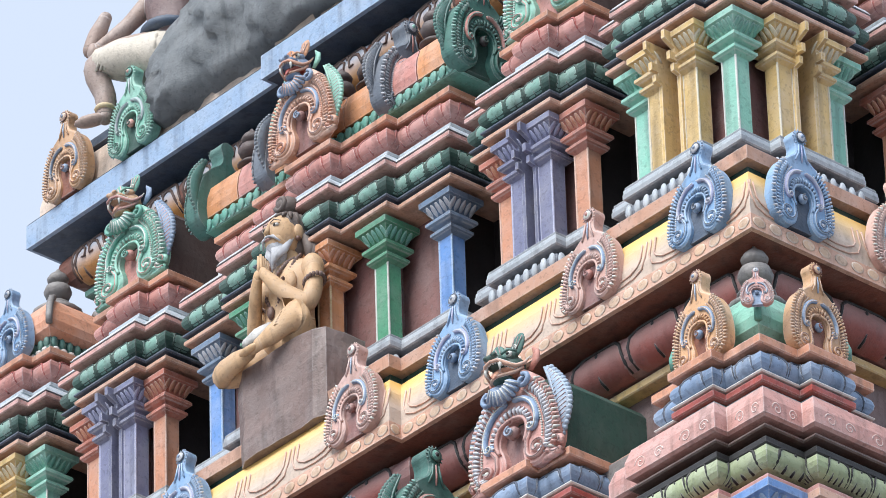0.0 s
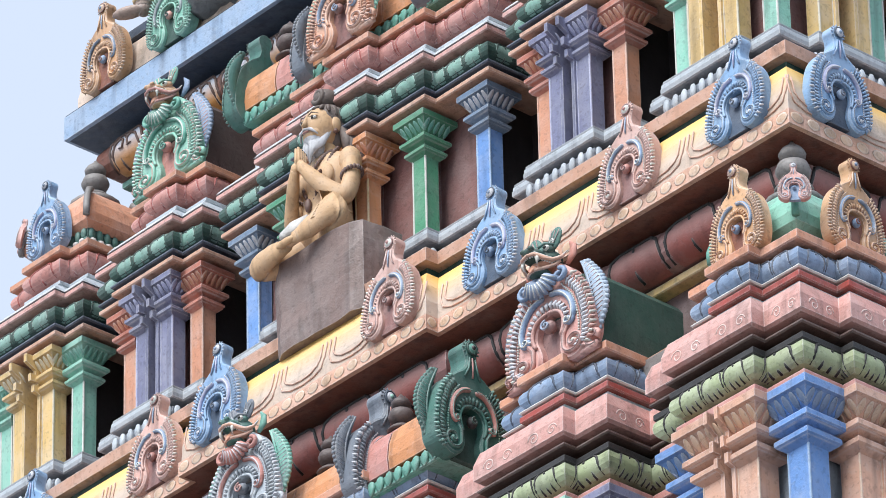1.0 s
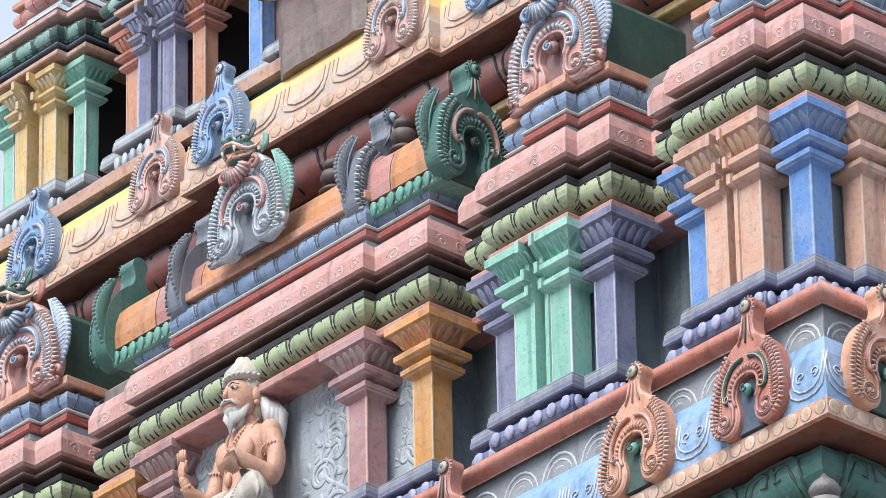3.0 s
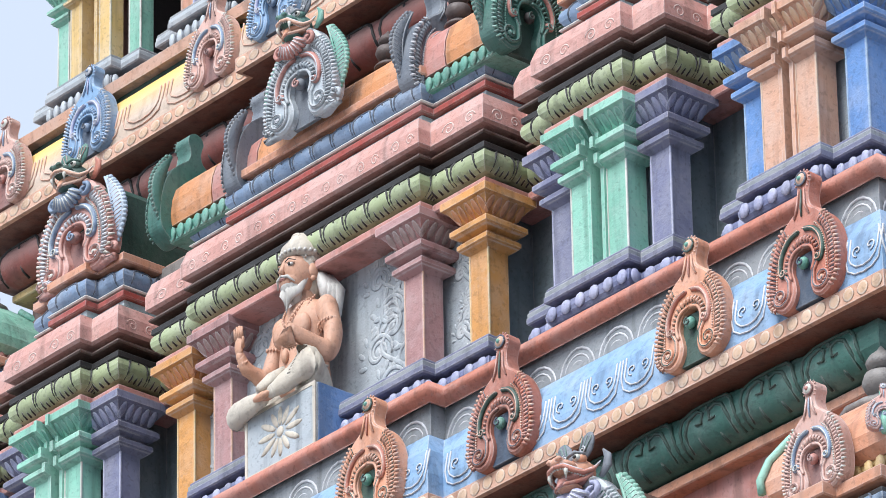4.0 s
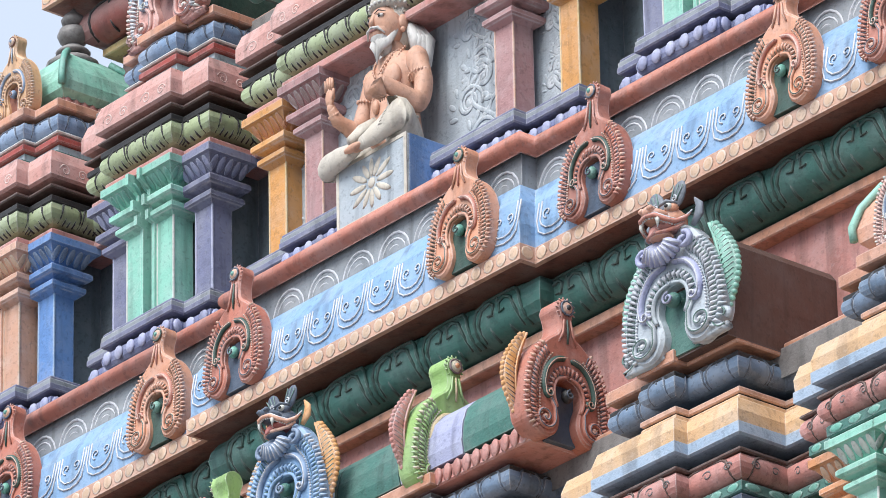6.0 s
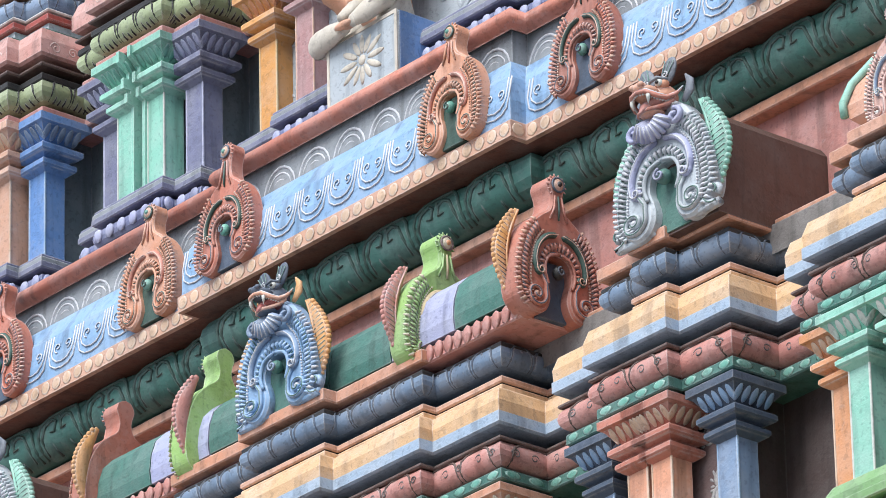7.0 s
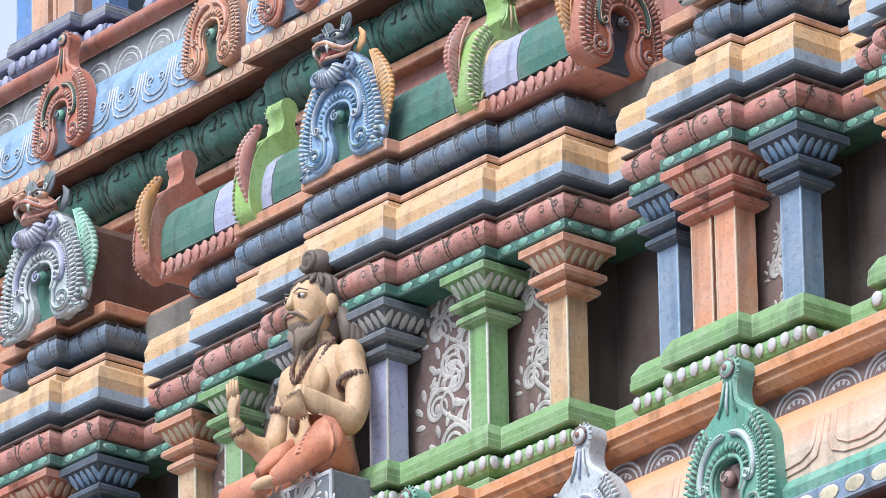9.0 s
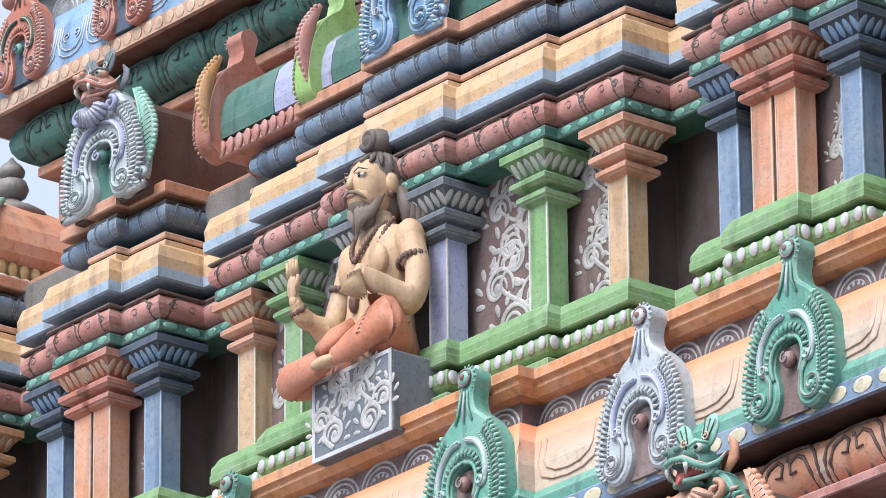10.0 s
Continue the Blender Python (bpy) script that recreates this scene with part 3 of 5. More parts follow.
row(P1, 24.37, 25.04, 25.32, 0.122, [
    ("orange", "yellow", 0.19, 0.2, "orange square pilaster with a stepped capital"),
    ("emerald", "bud_white", 0.65, 0.1, "green square pilaster with a stepped capital"),
    ("blue", "sky_blue", 1.17, 0.0, "blue square pilaster with a stepped capital"),
    ("purple", "lavender", 1.98, 0.09, "purple square pilaster with a stepped capital", 1),
    ("purple", "lavender", 2.24, 0.09, "", -1), ("salmon", "peach", 1.765, 0.0, "salmon square pilaster beside a dark recess"),
    ("salmon", "peach", 2.485, 0.0, ""), ("teal", "bud_white", 3.06, 0.0, "teal square pilaster at the storey's corner"),
    ("yellow", "ivory", 3.28, 0.09, "yellow square pilaster with a stepped capital", 1), ("yellow", "ivory", 3.60, 0.09, "", -1),
    ("teal", "bud_white", 3.86, 0.0, "")], "pilasters of the top storey", (("salmon", "terracotta"), ("blue", "slate_blue")))
row(P2, 20.10, 20.81, 21.16, 0.17, [
    ("old_rose", "peach", 0.93, 0.1, "dull pink square pilaster with a stepped capital"),
    ("ochre", "yellow", 1.425, 0.0, "ochre orange square pilaster with a stepped capital"),
    ("purple", "lavender", 2.19, 0.0, "purple square pilaster with a stepped capital"),
    ("teal", "bud_white", 2.47, 0.1, "pale teal square pilaster with a stepped capital", 1), ("teal", "bud_white", 2.79, 0.1, "", -1),
    ("purple", "lavender", 3.07, 0.0, ""), ("blue", "sky_blue", 3.89, 0.0, "bright blue square pilaster with a stepped capital"),
    ("peach", "dot", 4.14, 0.1, "peach square pilaster with a stepped capital", 1), ("peach", "dot", 4.43, 0.1, "", -1),
    ("blue", "sky_blue", 4.745, 0.0, "")], "pilasters of the middle storey")
row(P3, 15.38, 16.11, 16.42, 0.16, [
    ("lavender", "white", 0.36, 0.2, "lavender square pilaster with a grey capital"),
    ("green", "bud_white", 1.15, 0.1, "green square pilaster with a stepped capital"),
    ("tan", "ivory", 1.74, 0.0, "buff square pilaster with a stepped capital"),
    ("steel", "sky_blue", 2.695, 0.0, "blue square pilaster with a navy capital"),
    ("salmon", "dot", 3.09, 0.1, "salmon square pilaster with a stepped capital"), ("salmon", "dot", 3.29, 0.1, ""),
    ("steel", "sky_blue", 3.72, 0.0, ""), ("orange", "dot", 4.65, 0.0, "orange square pilaster with a stepped capital"),
    ("teal", "bud_white", 4.89, 0.1, "teal square pilaster with a stepped capital"), ("teal", "bud_white", 5.27, 0.1, ""),
    ("orange", "dot", 5.62, 0.0, "")], "pilasters of the lower storey", (("lavender", "slate"), ("steel", "navy"), ("tan", "salmon"), ("salmon", "terracotta")))

# ---- petals and buds along the mouldings ----
def ovals(parent, plan, o, z, step, h, d, colour, name="bud"):
    s = Shape()
    s.ball((0, 0, 0), (0.36 * step, d, h / 2), colour, 8)
    back, up = drawn_in(plan, o, z)
    o, z = o - back, z + up
    along(plan, o, z, step, s.mesh(name), name, parent, 0.7)


def petals(parent, plan, o, z0, z1, step, colour, line, lines=3, dot=True):
    r = (z1 - z0) / 2
    back, up = drawn_in(plan, o, z0)
    o, z0, z1 = o - back, z0 + up, z1 + up
    along(plan, o - r, (z0 + z1) / 2, step, petal(r, step, colour, line, lines, dot), "petal", parent, 0.4)


def drawing(parent, plan, o, z, step, h, colour, kind):
    """A painted motif repeated along a face, a hair proud of it."""
    s = Shape()
    back, up = drawn_in(plan, o, z)
    o, z = o - back, z + up
    if kind in ("loop", "lobe"):
        for q in (1.0, 0.80):
            e = 0.16 * (1 - q) * 5
            s.tube([(x * 0.46 * q * step, 0, zz) for x, zz in ((-1.0, h), (-0.99, h * 0.5), (-0.86, h * (0.20 + e)), (-0.5, h * (0.07 + e)), (0, h * (0.03 + e)), (0.5, h * (0.07 + e)), (0.86, h * (0.20 + e)), (0.99, h * 0.5), (1.0, h))], 0.006, colour, 5)
        if kind == "loop":
            for u in (-0.17, 0.17):
                s.tube(spiral(u * step, h * 0.62, 0.13 * step, 0.02 * step, 270, 270 + (400 if u > 0 else -400), 16), 0.005, colour, 5)
    elif kind == "scroll":
        for q in (1.0, 0.78, 0.56):
            s.tube([(0.46 * step * q * math.cos(radians(b)), 0, h * 0.95 * q * math.sin(radians(b))) for b in range(0, 181, 18)], 0.010 * q, colour, 5)
        for b in (40, 70, 100, 130):
            s.ball((0.22 * step * math.cos(radians(b)), 0, h * 0.42 * math.sin(radians(b))), (0.05 * step, 0.006, h * 0.14), colour, 6, None, Matrix.Rotation(-radians(b - 90), 3, "Y"))
    elif kind == "curl":
        s.tube(spiral(-0.15 * step, h * 0.5, h * 0.42, h * 0.06, 180, -320, 18), 0.005, colour, 5, None, 0.5)
        s.tube(spiral(0.25 * step, h * 0.5, h * 0.36, h * 0.06, 0, 500, 18), 0.005, colour, 5, None, 0.5)
    if kind in ("loop", "lobe"):
        s.v = [(x, yy + 0.048 * max(0.0, zz / h - 0.25) ** 1.6, zz) for x, yy, zz in s.v]
    along(plan, o, z, step, s.mesh("painted_motif"), "painted_motif", parent, 0.8)

# ---- horseshoe ornaments ----
def teeth(shape, outline, y, size, colour, every=1, skip=lambda x, z: False):
    """Small leaf teeth round an edge."""
    k = len(outline)
    for i in range(0, k, every):
        (x, z), (ax, az), (bx, bz) = outline[i], outline[i - 1], outline[(i + 1) % k]
        if skip(x, z):
            continue
        a = math.atan2(bz - az, bx - ax)
        shape.ball((x, y, z), (size * 0.42, size * 0.5, size), colour, 6, None, Matrix.Rotation(-a, 3, "Y"))


def beads(shape, pts, r, colour, gap):
    """Beads strung along a line at an even gap."""
    run = 0.0
    for p, q in zip(pts, pts[1:]):
        d = math.dist(p, q)
        while run < d:
            f = run / d
            shape.ball([p[i] + (q[i] - p[i]) * f for i in range(3)], r, colour, 6)
            run += gap
        run -= d


def smooth_line(pts, k=4):
    """A rounded line through points (x, z)."""
    out = []
    for i in range(len(pts) - 1):
        p0, p1, p2, p3 = (pts[max(0, min(len(pts) - 1, q))] for q in (i - 1, i, i + 1, i + 2))
        for j in range(k):
            t = j / k
            out.append(tuple(0.5 * (2 * b + (c - a) * t + (2 * a - 5 * b + 4 * c - d) * t * t + (3 * b - a - 3 * c + d) * t ** 3)
                             for a, b, c, d in zip(p0, p1, p2, p3)))
    return out + [pts[-1]]


FLANK = [(0.30, 0.85), (0.385, 0.72), (0.435, 0.57), (0.462, 0.42), (0.468, 0.27), (0.44, 0.13), (0.34, 0.035), (0.25, 0.0),
         (0.165, 0.03), (0.115, 0.10), (0.095, 0.19), (0.115, 0.29), (0.145, 0.38), (0.14, 0.48), (0.09, 0.56), (0, 0.59)]


def both_sides(half):
    """The closed outline, counter-clockwise, of a right half given from its top down to the head of its mouth."""
    return [(-x, z) for x, z in half] + [p for p in reversed(half[1:-1])]


def gable_face(t, half, body, rim, scroll, pit, feather, deep, back):
    """The open arch of a horseshoe gable: a notched band that ends in two volutes, ribbed, beaded and scrolled."""
    part("body", Shape().solid(both_sides(half), -deep, back, body, 0.022), t)
    y = -deep
    top = next(i for i, p in enumerate(half) if p[1] < 0.90 and p[0] > 0.2)
    foot = next(i for i, p in enumerate(half) if i > top and p[1] < 0.06)
    flank = half[top:foot + 1]
    def inset(d):
        line = []
        for i, (x, z) in enumerate(flank):
            (ax, az), (bx, bz) = flank[max(0, i - 1)], flank[min(len(flank) - 1, i + 1)]
            ln = math.hypot(bx - ax, bz - az) or 1
            line.append((x + (bz - az) / ln * d, z - (bx - ax) / ln * d))
        return line
    rims, ribs, bead, arch = Shape(), Shape(), Shape(), Shape()
    teeth_made = 0
    mid = inset(0.135)
    for sx in (-1, 1):
        run = 0.0
        for i in range(len(flank) - 1):
            (ax, az), (bx, bz) = flank[i], flank[i + 1]
            d = math.hypot(bx - ax, bz - az)
            while run < d:
                px, pz = ax + (bx - ax) * run / d, az + (bz - az) * run / d
                a = math.atan2(bx - ax, az - bz) + 0.40  # outwards and a little up
                ux, uz = math.cos(a), math.sin(a)
                at = lambda r, h: (sx * (px + ux * r), y - h, pz + uz * r)
                rims.tube([at(-0.03, -0.004), at(-0.006, 0.004), at(0.022, -0.03)], [0.010, 0.017, 0.006], rim if (teeth_made := teeth_made + 1) % 2 else body, 6)
                ribs.tube([at(-0.035, 0.0), at(-0.075, 0.016), at(-0.120, 0.004)], [0.008, 0.0155, 0.007], feather, 5)
                wx, wz = -uz * 0.023, ux * 0.023
                ribs.tube([(q[0] + sx * wx, q[1], q[2] + wz) for q in (at(-0.03, 0.004), at(-0.115, 0.004))], 0.0055, pit, 4)
                run += 0.047
            run -= d
        beads(bead, [(sx * x, y - 0.006, z) for x, z in mid], 0.0105, rim, 0.029)
        scrolled = [(sx * x, y - 0.010, z) for x, z in smooth_line([(0.03, 0.77), (0.15, 0.735), (0.245, 0.63), (0.285, 0.50), (0.275, 0.40)], 4)]
        scrolled += [(sx * x, yy, z) for x, yy, z in spiral(0.232, 0.40, 0.043, 0.012, -10, -400, 16, y - 0.012)]
        s = Shape().tube(scrolled, [0.008] + [0.028] * 14 + [0.020] * (len(scrolled) - 15), scroll, 7)
        s.tube([(x, yy - 0.024, z) for x, yy, z in scrolled], 0.006, rim, 5)
        part("curl", s, t)
        volute = [(sx * x, y - 0.008, z) for x, z in ((0.215, 0.36), (0.165, 0.28))] + [(sx * x, yy, z) for x, yy, z in spiral(0.275, 0.165, 0.115, 0.018, 165, 700, 32, y - 0.008)]
        arch.tube(volute, 0.020, body, 6)
        arch.tube([(x, yy - 0.017, z) for x, yy, z in volute], 0.0065, pit, 4)
        arch.ball((sx * 0.275, y - 0.012, 0.165), (0.026, 0.018, 0.026), rim, 8)
        lip = [(sx * (x + 0.022), y - 0.004, z + 0.004) for x, z in half[-17:]]
        arch.tube(lip, 0.017, body, 6)
        arch.tube([(x + sx * 0.030, yy, z + 0.012) for x, yy, z in lip], 0.006, pit, 4)
    # fan of ribs round the arch
    for i in range(17):
        a = radians(90 + (i - 8) * 13)
        c, e = math.cos(a), math.sin(a)
        ribs.tube([(0.175 * c, y + 0.002, 0.44 + 0.185 * e), (0.205 * c, y - 0.018, 0.44 + 0.225 * e), (0.235 * c, y - 0.004, 0.44 + 0.265 * e)], [0.008, 0.017, 0.008], feather, 6)
        a = radians(90 + (i - 7.5) * 13)
        c, e = math.cos(a), math.sin(a)
        ribs.tube([(0.178 * c, y - 0.004, 0.44 + 0.19 * e), (0.235 * c, y - 0.004, 0.44 + 0.265 * e)], 0.005, pit, 4)
    tagged(part("scalloped_rim", rims, t), kind="stuff")
    tagged(part("fan", ribs, t), kind="stuff")
    tagged(part("beading", bead, t), kind="stuff")
    part("arch_band", arch, t)
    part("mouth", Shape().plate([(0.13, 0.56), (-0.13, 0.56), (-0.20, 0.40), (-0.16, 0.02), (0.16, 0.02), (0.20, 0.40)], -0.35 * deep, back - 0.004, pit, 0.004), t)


def horseshoe(body, rim, scroll, pit, boss, label, deep=0.10, neck=0.0):
    """A horseshoe gable ornament one unit wide, standing on z = 0 with its face at -y and a knobbed crest."""
    t = thing("horseshoe_ornament", label, "ornament", "horseshoe ornaments on the ledges")
    n = neck
    half = smooth_line([(0, 1.365 + n), (0.07, 1.335 + n), (0.10, 1.26 + n), (0.078, 1.19 + n), (0.066, 1.11 + 0.5 * n), (0.10, 1.02), (0.20, 0.945)] + FLANK)
    gable_face(t, half, body, rim, scroll, pit, body, deep, 0.07)
    y = -deep - 0.012
    s = Shape()
    s.ball((0, y + 0.03, 0.43), (0.06, 0.05, 0.065), boss, 10)
    s.tube(spiral(0, 0.43, 0.045, 0.01, 90, 500, 16, y - 0.018), 0.009, pit, 5)
    part("boss", s, t)
    # knob on the crest
    s = Shape()
    c = 1.26 + n
    s.ball((0, y, c), (0.060, 0.030, 0.060), rim, 12)
    s.tube([(0.066 * math.cos(radians(a)), y - 0.006, c + 0.066 * math.sin(radians(a))) for a in range(0, 361, 24)], 0.010, pit, 5)
    s.ball((0, y - 0.026, c), (0.026, 0.020, 0.026), boss, 8)
    teeth(s, [(0.096 * math.cos(2 * math.pi * i / 14), c + 0.096 * math.sin(2 * math.pi * i / 14)) for i in range(14)], y + 0.02, 0.019, body)
    for u in (-0.045, 0.0, 0.045):
        s.tube([(u * 2.2, y + 0.004, 0.92), (u * 1.2, y - 0.006, 1.02), (u * 0.8, y, 1.15 + n)], [0.010, 0.013, 0.008], body if u else scroll, 5)
    part("crest", s, t)
    return t


def leaf_wing(side, colour, dark, y, lean=1.0):
    """A tall leaf with a finely notched edge that sweeps up beside a gable."""
    s = Shape()
    spine, radii = [], []
    for i in range(19):
        f = i / 18
        spine.append((side * (0.40 + 0.11 * math.sin(math.pi * f) * lean - 0.10 * f), y, 0.18 + 0.84 * f))
        radii.append(0.015 + 0.078 * math.sin(math.pi * min(1, f * 0.90 + 0.06)))
    s.tube(spine, radii, colour, 8, None, 0.5)
    for i, ((x, yy, z), r) in enumerate(zip(spine, radii)):
        if 0 < i < 18:
            s.ball((x + side * r * 0.86, yy, z + 0.015), (0.026, 0.024, 0.030), colour, 7, None, Matrix.Rotation(radians(-side * 30), 3, "Y"))
            s.tube([(x - side * r * 0.2, yy - r * 0.5, z - 0.03), (x + side * r * 0.75, yy - r * 0.36, z + 0.012)], 0.0055, dark, 4)
    s.tube([(x - side * r * 0.35, yy - r * 0.5, z) for (x, yy, z), r in zip(spine, radii)], 0.010, colour, 5)
    return s


def monster_gable(body, rim, scroll, pit, wing, face, snout, lip, horn, label, shrine=None, feather=None, ear=None):
    """A horseshoe gable with side leaves and a grotesque crest head, one unit wide; shrine: colour of the block behind it."""
    feather = feather or body
    t = thing("crested_gable", label, "ornament", "crested gables")
    gable_face(t, smooth_line([(0, 1.10), (0.12, 1.07), (0.22, 0.98)] + FLANK), body, rim, scroll, pit, feather, 0.12, 0.0)
    y = -0.134
    for side in (-1, 1):
        s = Shape()
        foot = spiral(side * 0.45, 0.13, 0.10, 0.03, 250 if side < 0 else 290, 250 + 330 if side < 0 else 290 - 330, 18, -0.08)
        s.tube([(side * 0.14, -0.06, 0.05), (side * 0.28, -0.07, 0.03)] + foot, [0.02, 0.035] + [0.038] * 12 + [0.026] * (len(foot) - 12), body, 7)
        s.tube([(x, yy - 0.036, z) for x, yy, z in foot], 0.007, pit, 5)
        part("foot_curl", s, t)
        part("side_leaf", leaf_wing(side, wing, pit, -0.03), t)
    s = Shape()
    s.ball((0, y + 0.03, 0.46), (0.06, 0.05, 0.065), pit, 10)
    s.tube(spiral(0, 0.46, 0.052, 0.01, 90, 560, 18, y - 0.020), 0.010, scroll, 5)
    part("boss", s, t)
    # beard fan below the jaw, curling out at its ends
    s = Shape()
    for i in range(9):
        a = radians(-90 + (i - 4) * 15)
        s.tube([(0, -0.17, 0.95), (0.11 * math.cos(a), -0.22, 0.95 + 0.11 * math.sin(a)), (0.21 * math.cos(a), -0.18, 0.95 + 0.21 * math.sin(a))], [0.02, 0.030, 0.020], scroll, 6)
        s.tube([(0.10 * math.cos(a), -0.25, 0.95 + 0.10 * math.sin(a)), (0.20 * math.cos(a), -0.20, 0.95 + 0.20 * math.sin(a))], 0.006, rim, 4)
    for side in (-1, 1):
        s.tube(spiral(side * 0.19, 0.88, 0.07, 0.02, 90, 90 - side * 400, 16, -0.17), 0.022, scroll, 6)
    part("beard", s, t)
    # head with gaping jaws: brow, upturned muzzle, curled lips, nostrils, tongue
    def larger(shape, k=0.88):
        shape.v = [(k * x, -0.10 + 0.8 * k * (yy + 0.10), 1.02 + k * (z - 1.02)) for x, yy, z in shape.v]
        return shape
    s = Shape()
    s.ball((0, -0.13, 1.13), (0.165, 0.16, 0.135), face, 14)
    s.ball((0, -0.28, 1.145), (0.115, 0.14, 0.062), face, 12, None, Matrix.Rotation(radians(-14), 3, "X"))
    s.ball((0, -0.375, 1.185), (0.075, 0.05, 0.05), face, 10)
    s.ball((0, -0.22, 0.965), (0.105, 0.11, 0.036), face, 10)
    for side in (-1, 1):
        s.ball((side * 0.045, -0.405, 1.195), (0.032, 0.03, 0.028), face, 8)
        s.ball((side * 0.10, -0.20, 1.22), (0.062, 0.06, 0.052), face, 10)
        s.tube([(side * 0.05, -0.30, 1.235), (side * 0.10, -0.27, 1.275), (side * 0.165, -0.20, 1.255)], [0.014, 0.020, 0.008], horn, 6)
        upper = [(side * x, yy, z) for x, yy, z in ((0.0, -0.41, 1.125), (0.07, -0.39, 1.12), (0.125, -0.31, 1.075), (0.155, -0.23, 1.06), (0.20, -0.16, 1.09), (0.215, -0.10, 1.16))]
        lower = [(side * x, yy, z) for x, yy, z in ((0.0, -0.325, 0.975), (0.06, -0.31, 0.975), (0.11, -0.26, 0.985), (0.15, -0.20, 1.01), (0.19, -0.15, 1.06))]
        s.tube(upper, [0.020, 0.021, 0.024, 0.026, 0.024, 0.010], lip, 7)
        s.tube(lower, [0.018, 0.019, 0.020, 0.022, 0.016], lip, 7)
        beads(s, [(x * 0.94, yy + 0.012, z - 0.024) for x, yy, z in upper[:5]], 0.011, "white", 0.026)
        s.tube([(x * 1.05, yy + 0.01, z + 0.024) for x, yy, z in upper], 0.008, rim, 5)
    s.ball((0, -0.19, 1.045), (0.135, 0.13, 0.06), snout, 12)
    s.tube([(0, -0.22, 1.01), (0, -0.33, 1.00), (0, -0.37, 0.94)], [0.05, 0.04, 0.012], snout, 8, None, 0.6)
    part("head", larger(s), t)
    for side in (-1, 1):
        part("fang", larger(Shape().tube([(side * 0.085, -0.36, 1.10), (side * 0.09, -0.365, 1.06), (side * 0.08, -0.355, 1.00)], [0.022, 0.018, 0.003], "bud_white", 7)), t, "white fang")
        s = Shape().ball((side * 0.105, -0.245, 1.225), 0.036, "bud_white", 10)
        s.ball((side * 0.108, -0.274, 1.223), 0.018, "eye", 8)
        part("eye", larger(s), t, "bulging white eye with black pupil")
        s = Shape()
        lean = Matrix.Rotation(radians(side * 20), 3, "Y")
        s.ball((side * 0.115, -0.13, 1.37), (0.080, 0.030, 0.135), horn, 12, None, lean)
        for q in (-0.5, 0, 0.5):
            s.tube([Vector((side * 0.115, -0.163, 1.37)) + lean @ Vector((q * 0.04, 0, -0.09)), Vector((side * 0.115, -0.158, 1.37)) + lean @ Vector((q * 0.10, 0, 0.09))], 0.006, pit, 4)
        s.tube(spiral(side * 0.10, 1.33, 0.034, 0.008, 90, 90 - side * 420, 12, -0.168), 0.008, rim, 5)
        part("horn", larger(s), t)
        s = Shape()
        s.tube([(side * 0.21, -0.07, 1.04), (side * 0.27, -0.06, 1.13), (side * 0.27, -0.05, 1.23), (side * 0.22, -0.05, 1.32)], [0.03, 0.05, 0.04, 0.008], ear or wing, 7, None, 0.6)
        part("ear", larger(s), t)
    if shrine:
        s = Shape()
        prof = [(-0.42, 0.0), (-0.45, 0.35), (-0.45, 0.78), (-0.40, 0.86), (-0.18, 0.93), (0.0, 0.95), (0.18, 0.93), (0.40, 0.86), (0.45, 0.78), (0.45, 0.35), (0.42, 0.0)]
        s.loft([[(x, yy, z) for x, z in prof] for yy in (-0.03, 0.04, 0.40, 0.92)], shrine)
        part("vault", s, t, "dark painted block behind the gable")
    return t


def drop(t):
    for o in (*t.children_recursive, t):
        bpy.data.objects.remove(o)


def place(t, m, s, sy=None, label="", squat=1.0):
    """A copy at the pose m, s metres wide."""
    c = copy_thing(t, m)
    c.scale = (s, sy or s, s * squat)
    return tagged(c, label)


# ---- finial, corner pavilion roof, vaulted roof ----
def finial(colour, label):
    t = thing("finial", label, "finial", "finials")
    part("base", Shape().turned([(0.16, 0), (0.17, 0.02), (0.13, 0.06), (0.08, 0.09), (0.07, 0.11)], colour, 18), t)
    part("pot", Shape().turned([(0.07, 0.10), (0.13, 0.14), (0.155, 0.20), (0.13, 0.27), (0.07, 0.30)], colour, 18), t)
    part("bud", Shape().turned([(0.06, 0.295), (0.11, 0.33), (0.12, 0.37), (0.09, 0.42), (0.04, 0.46), (0.012, 0.50)], colour, 18), t)
    return t


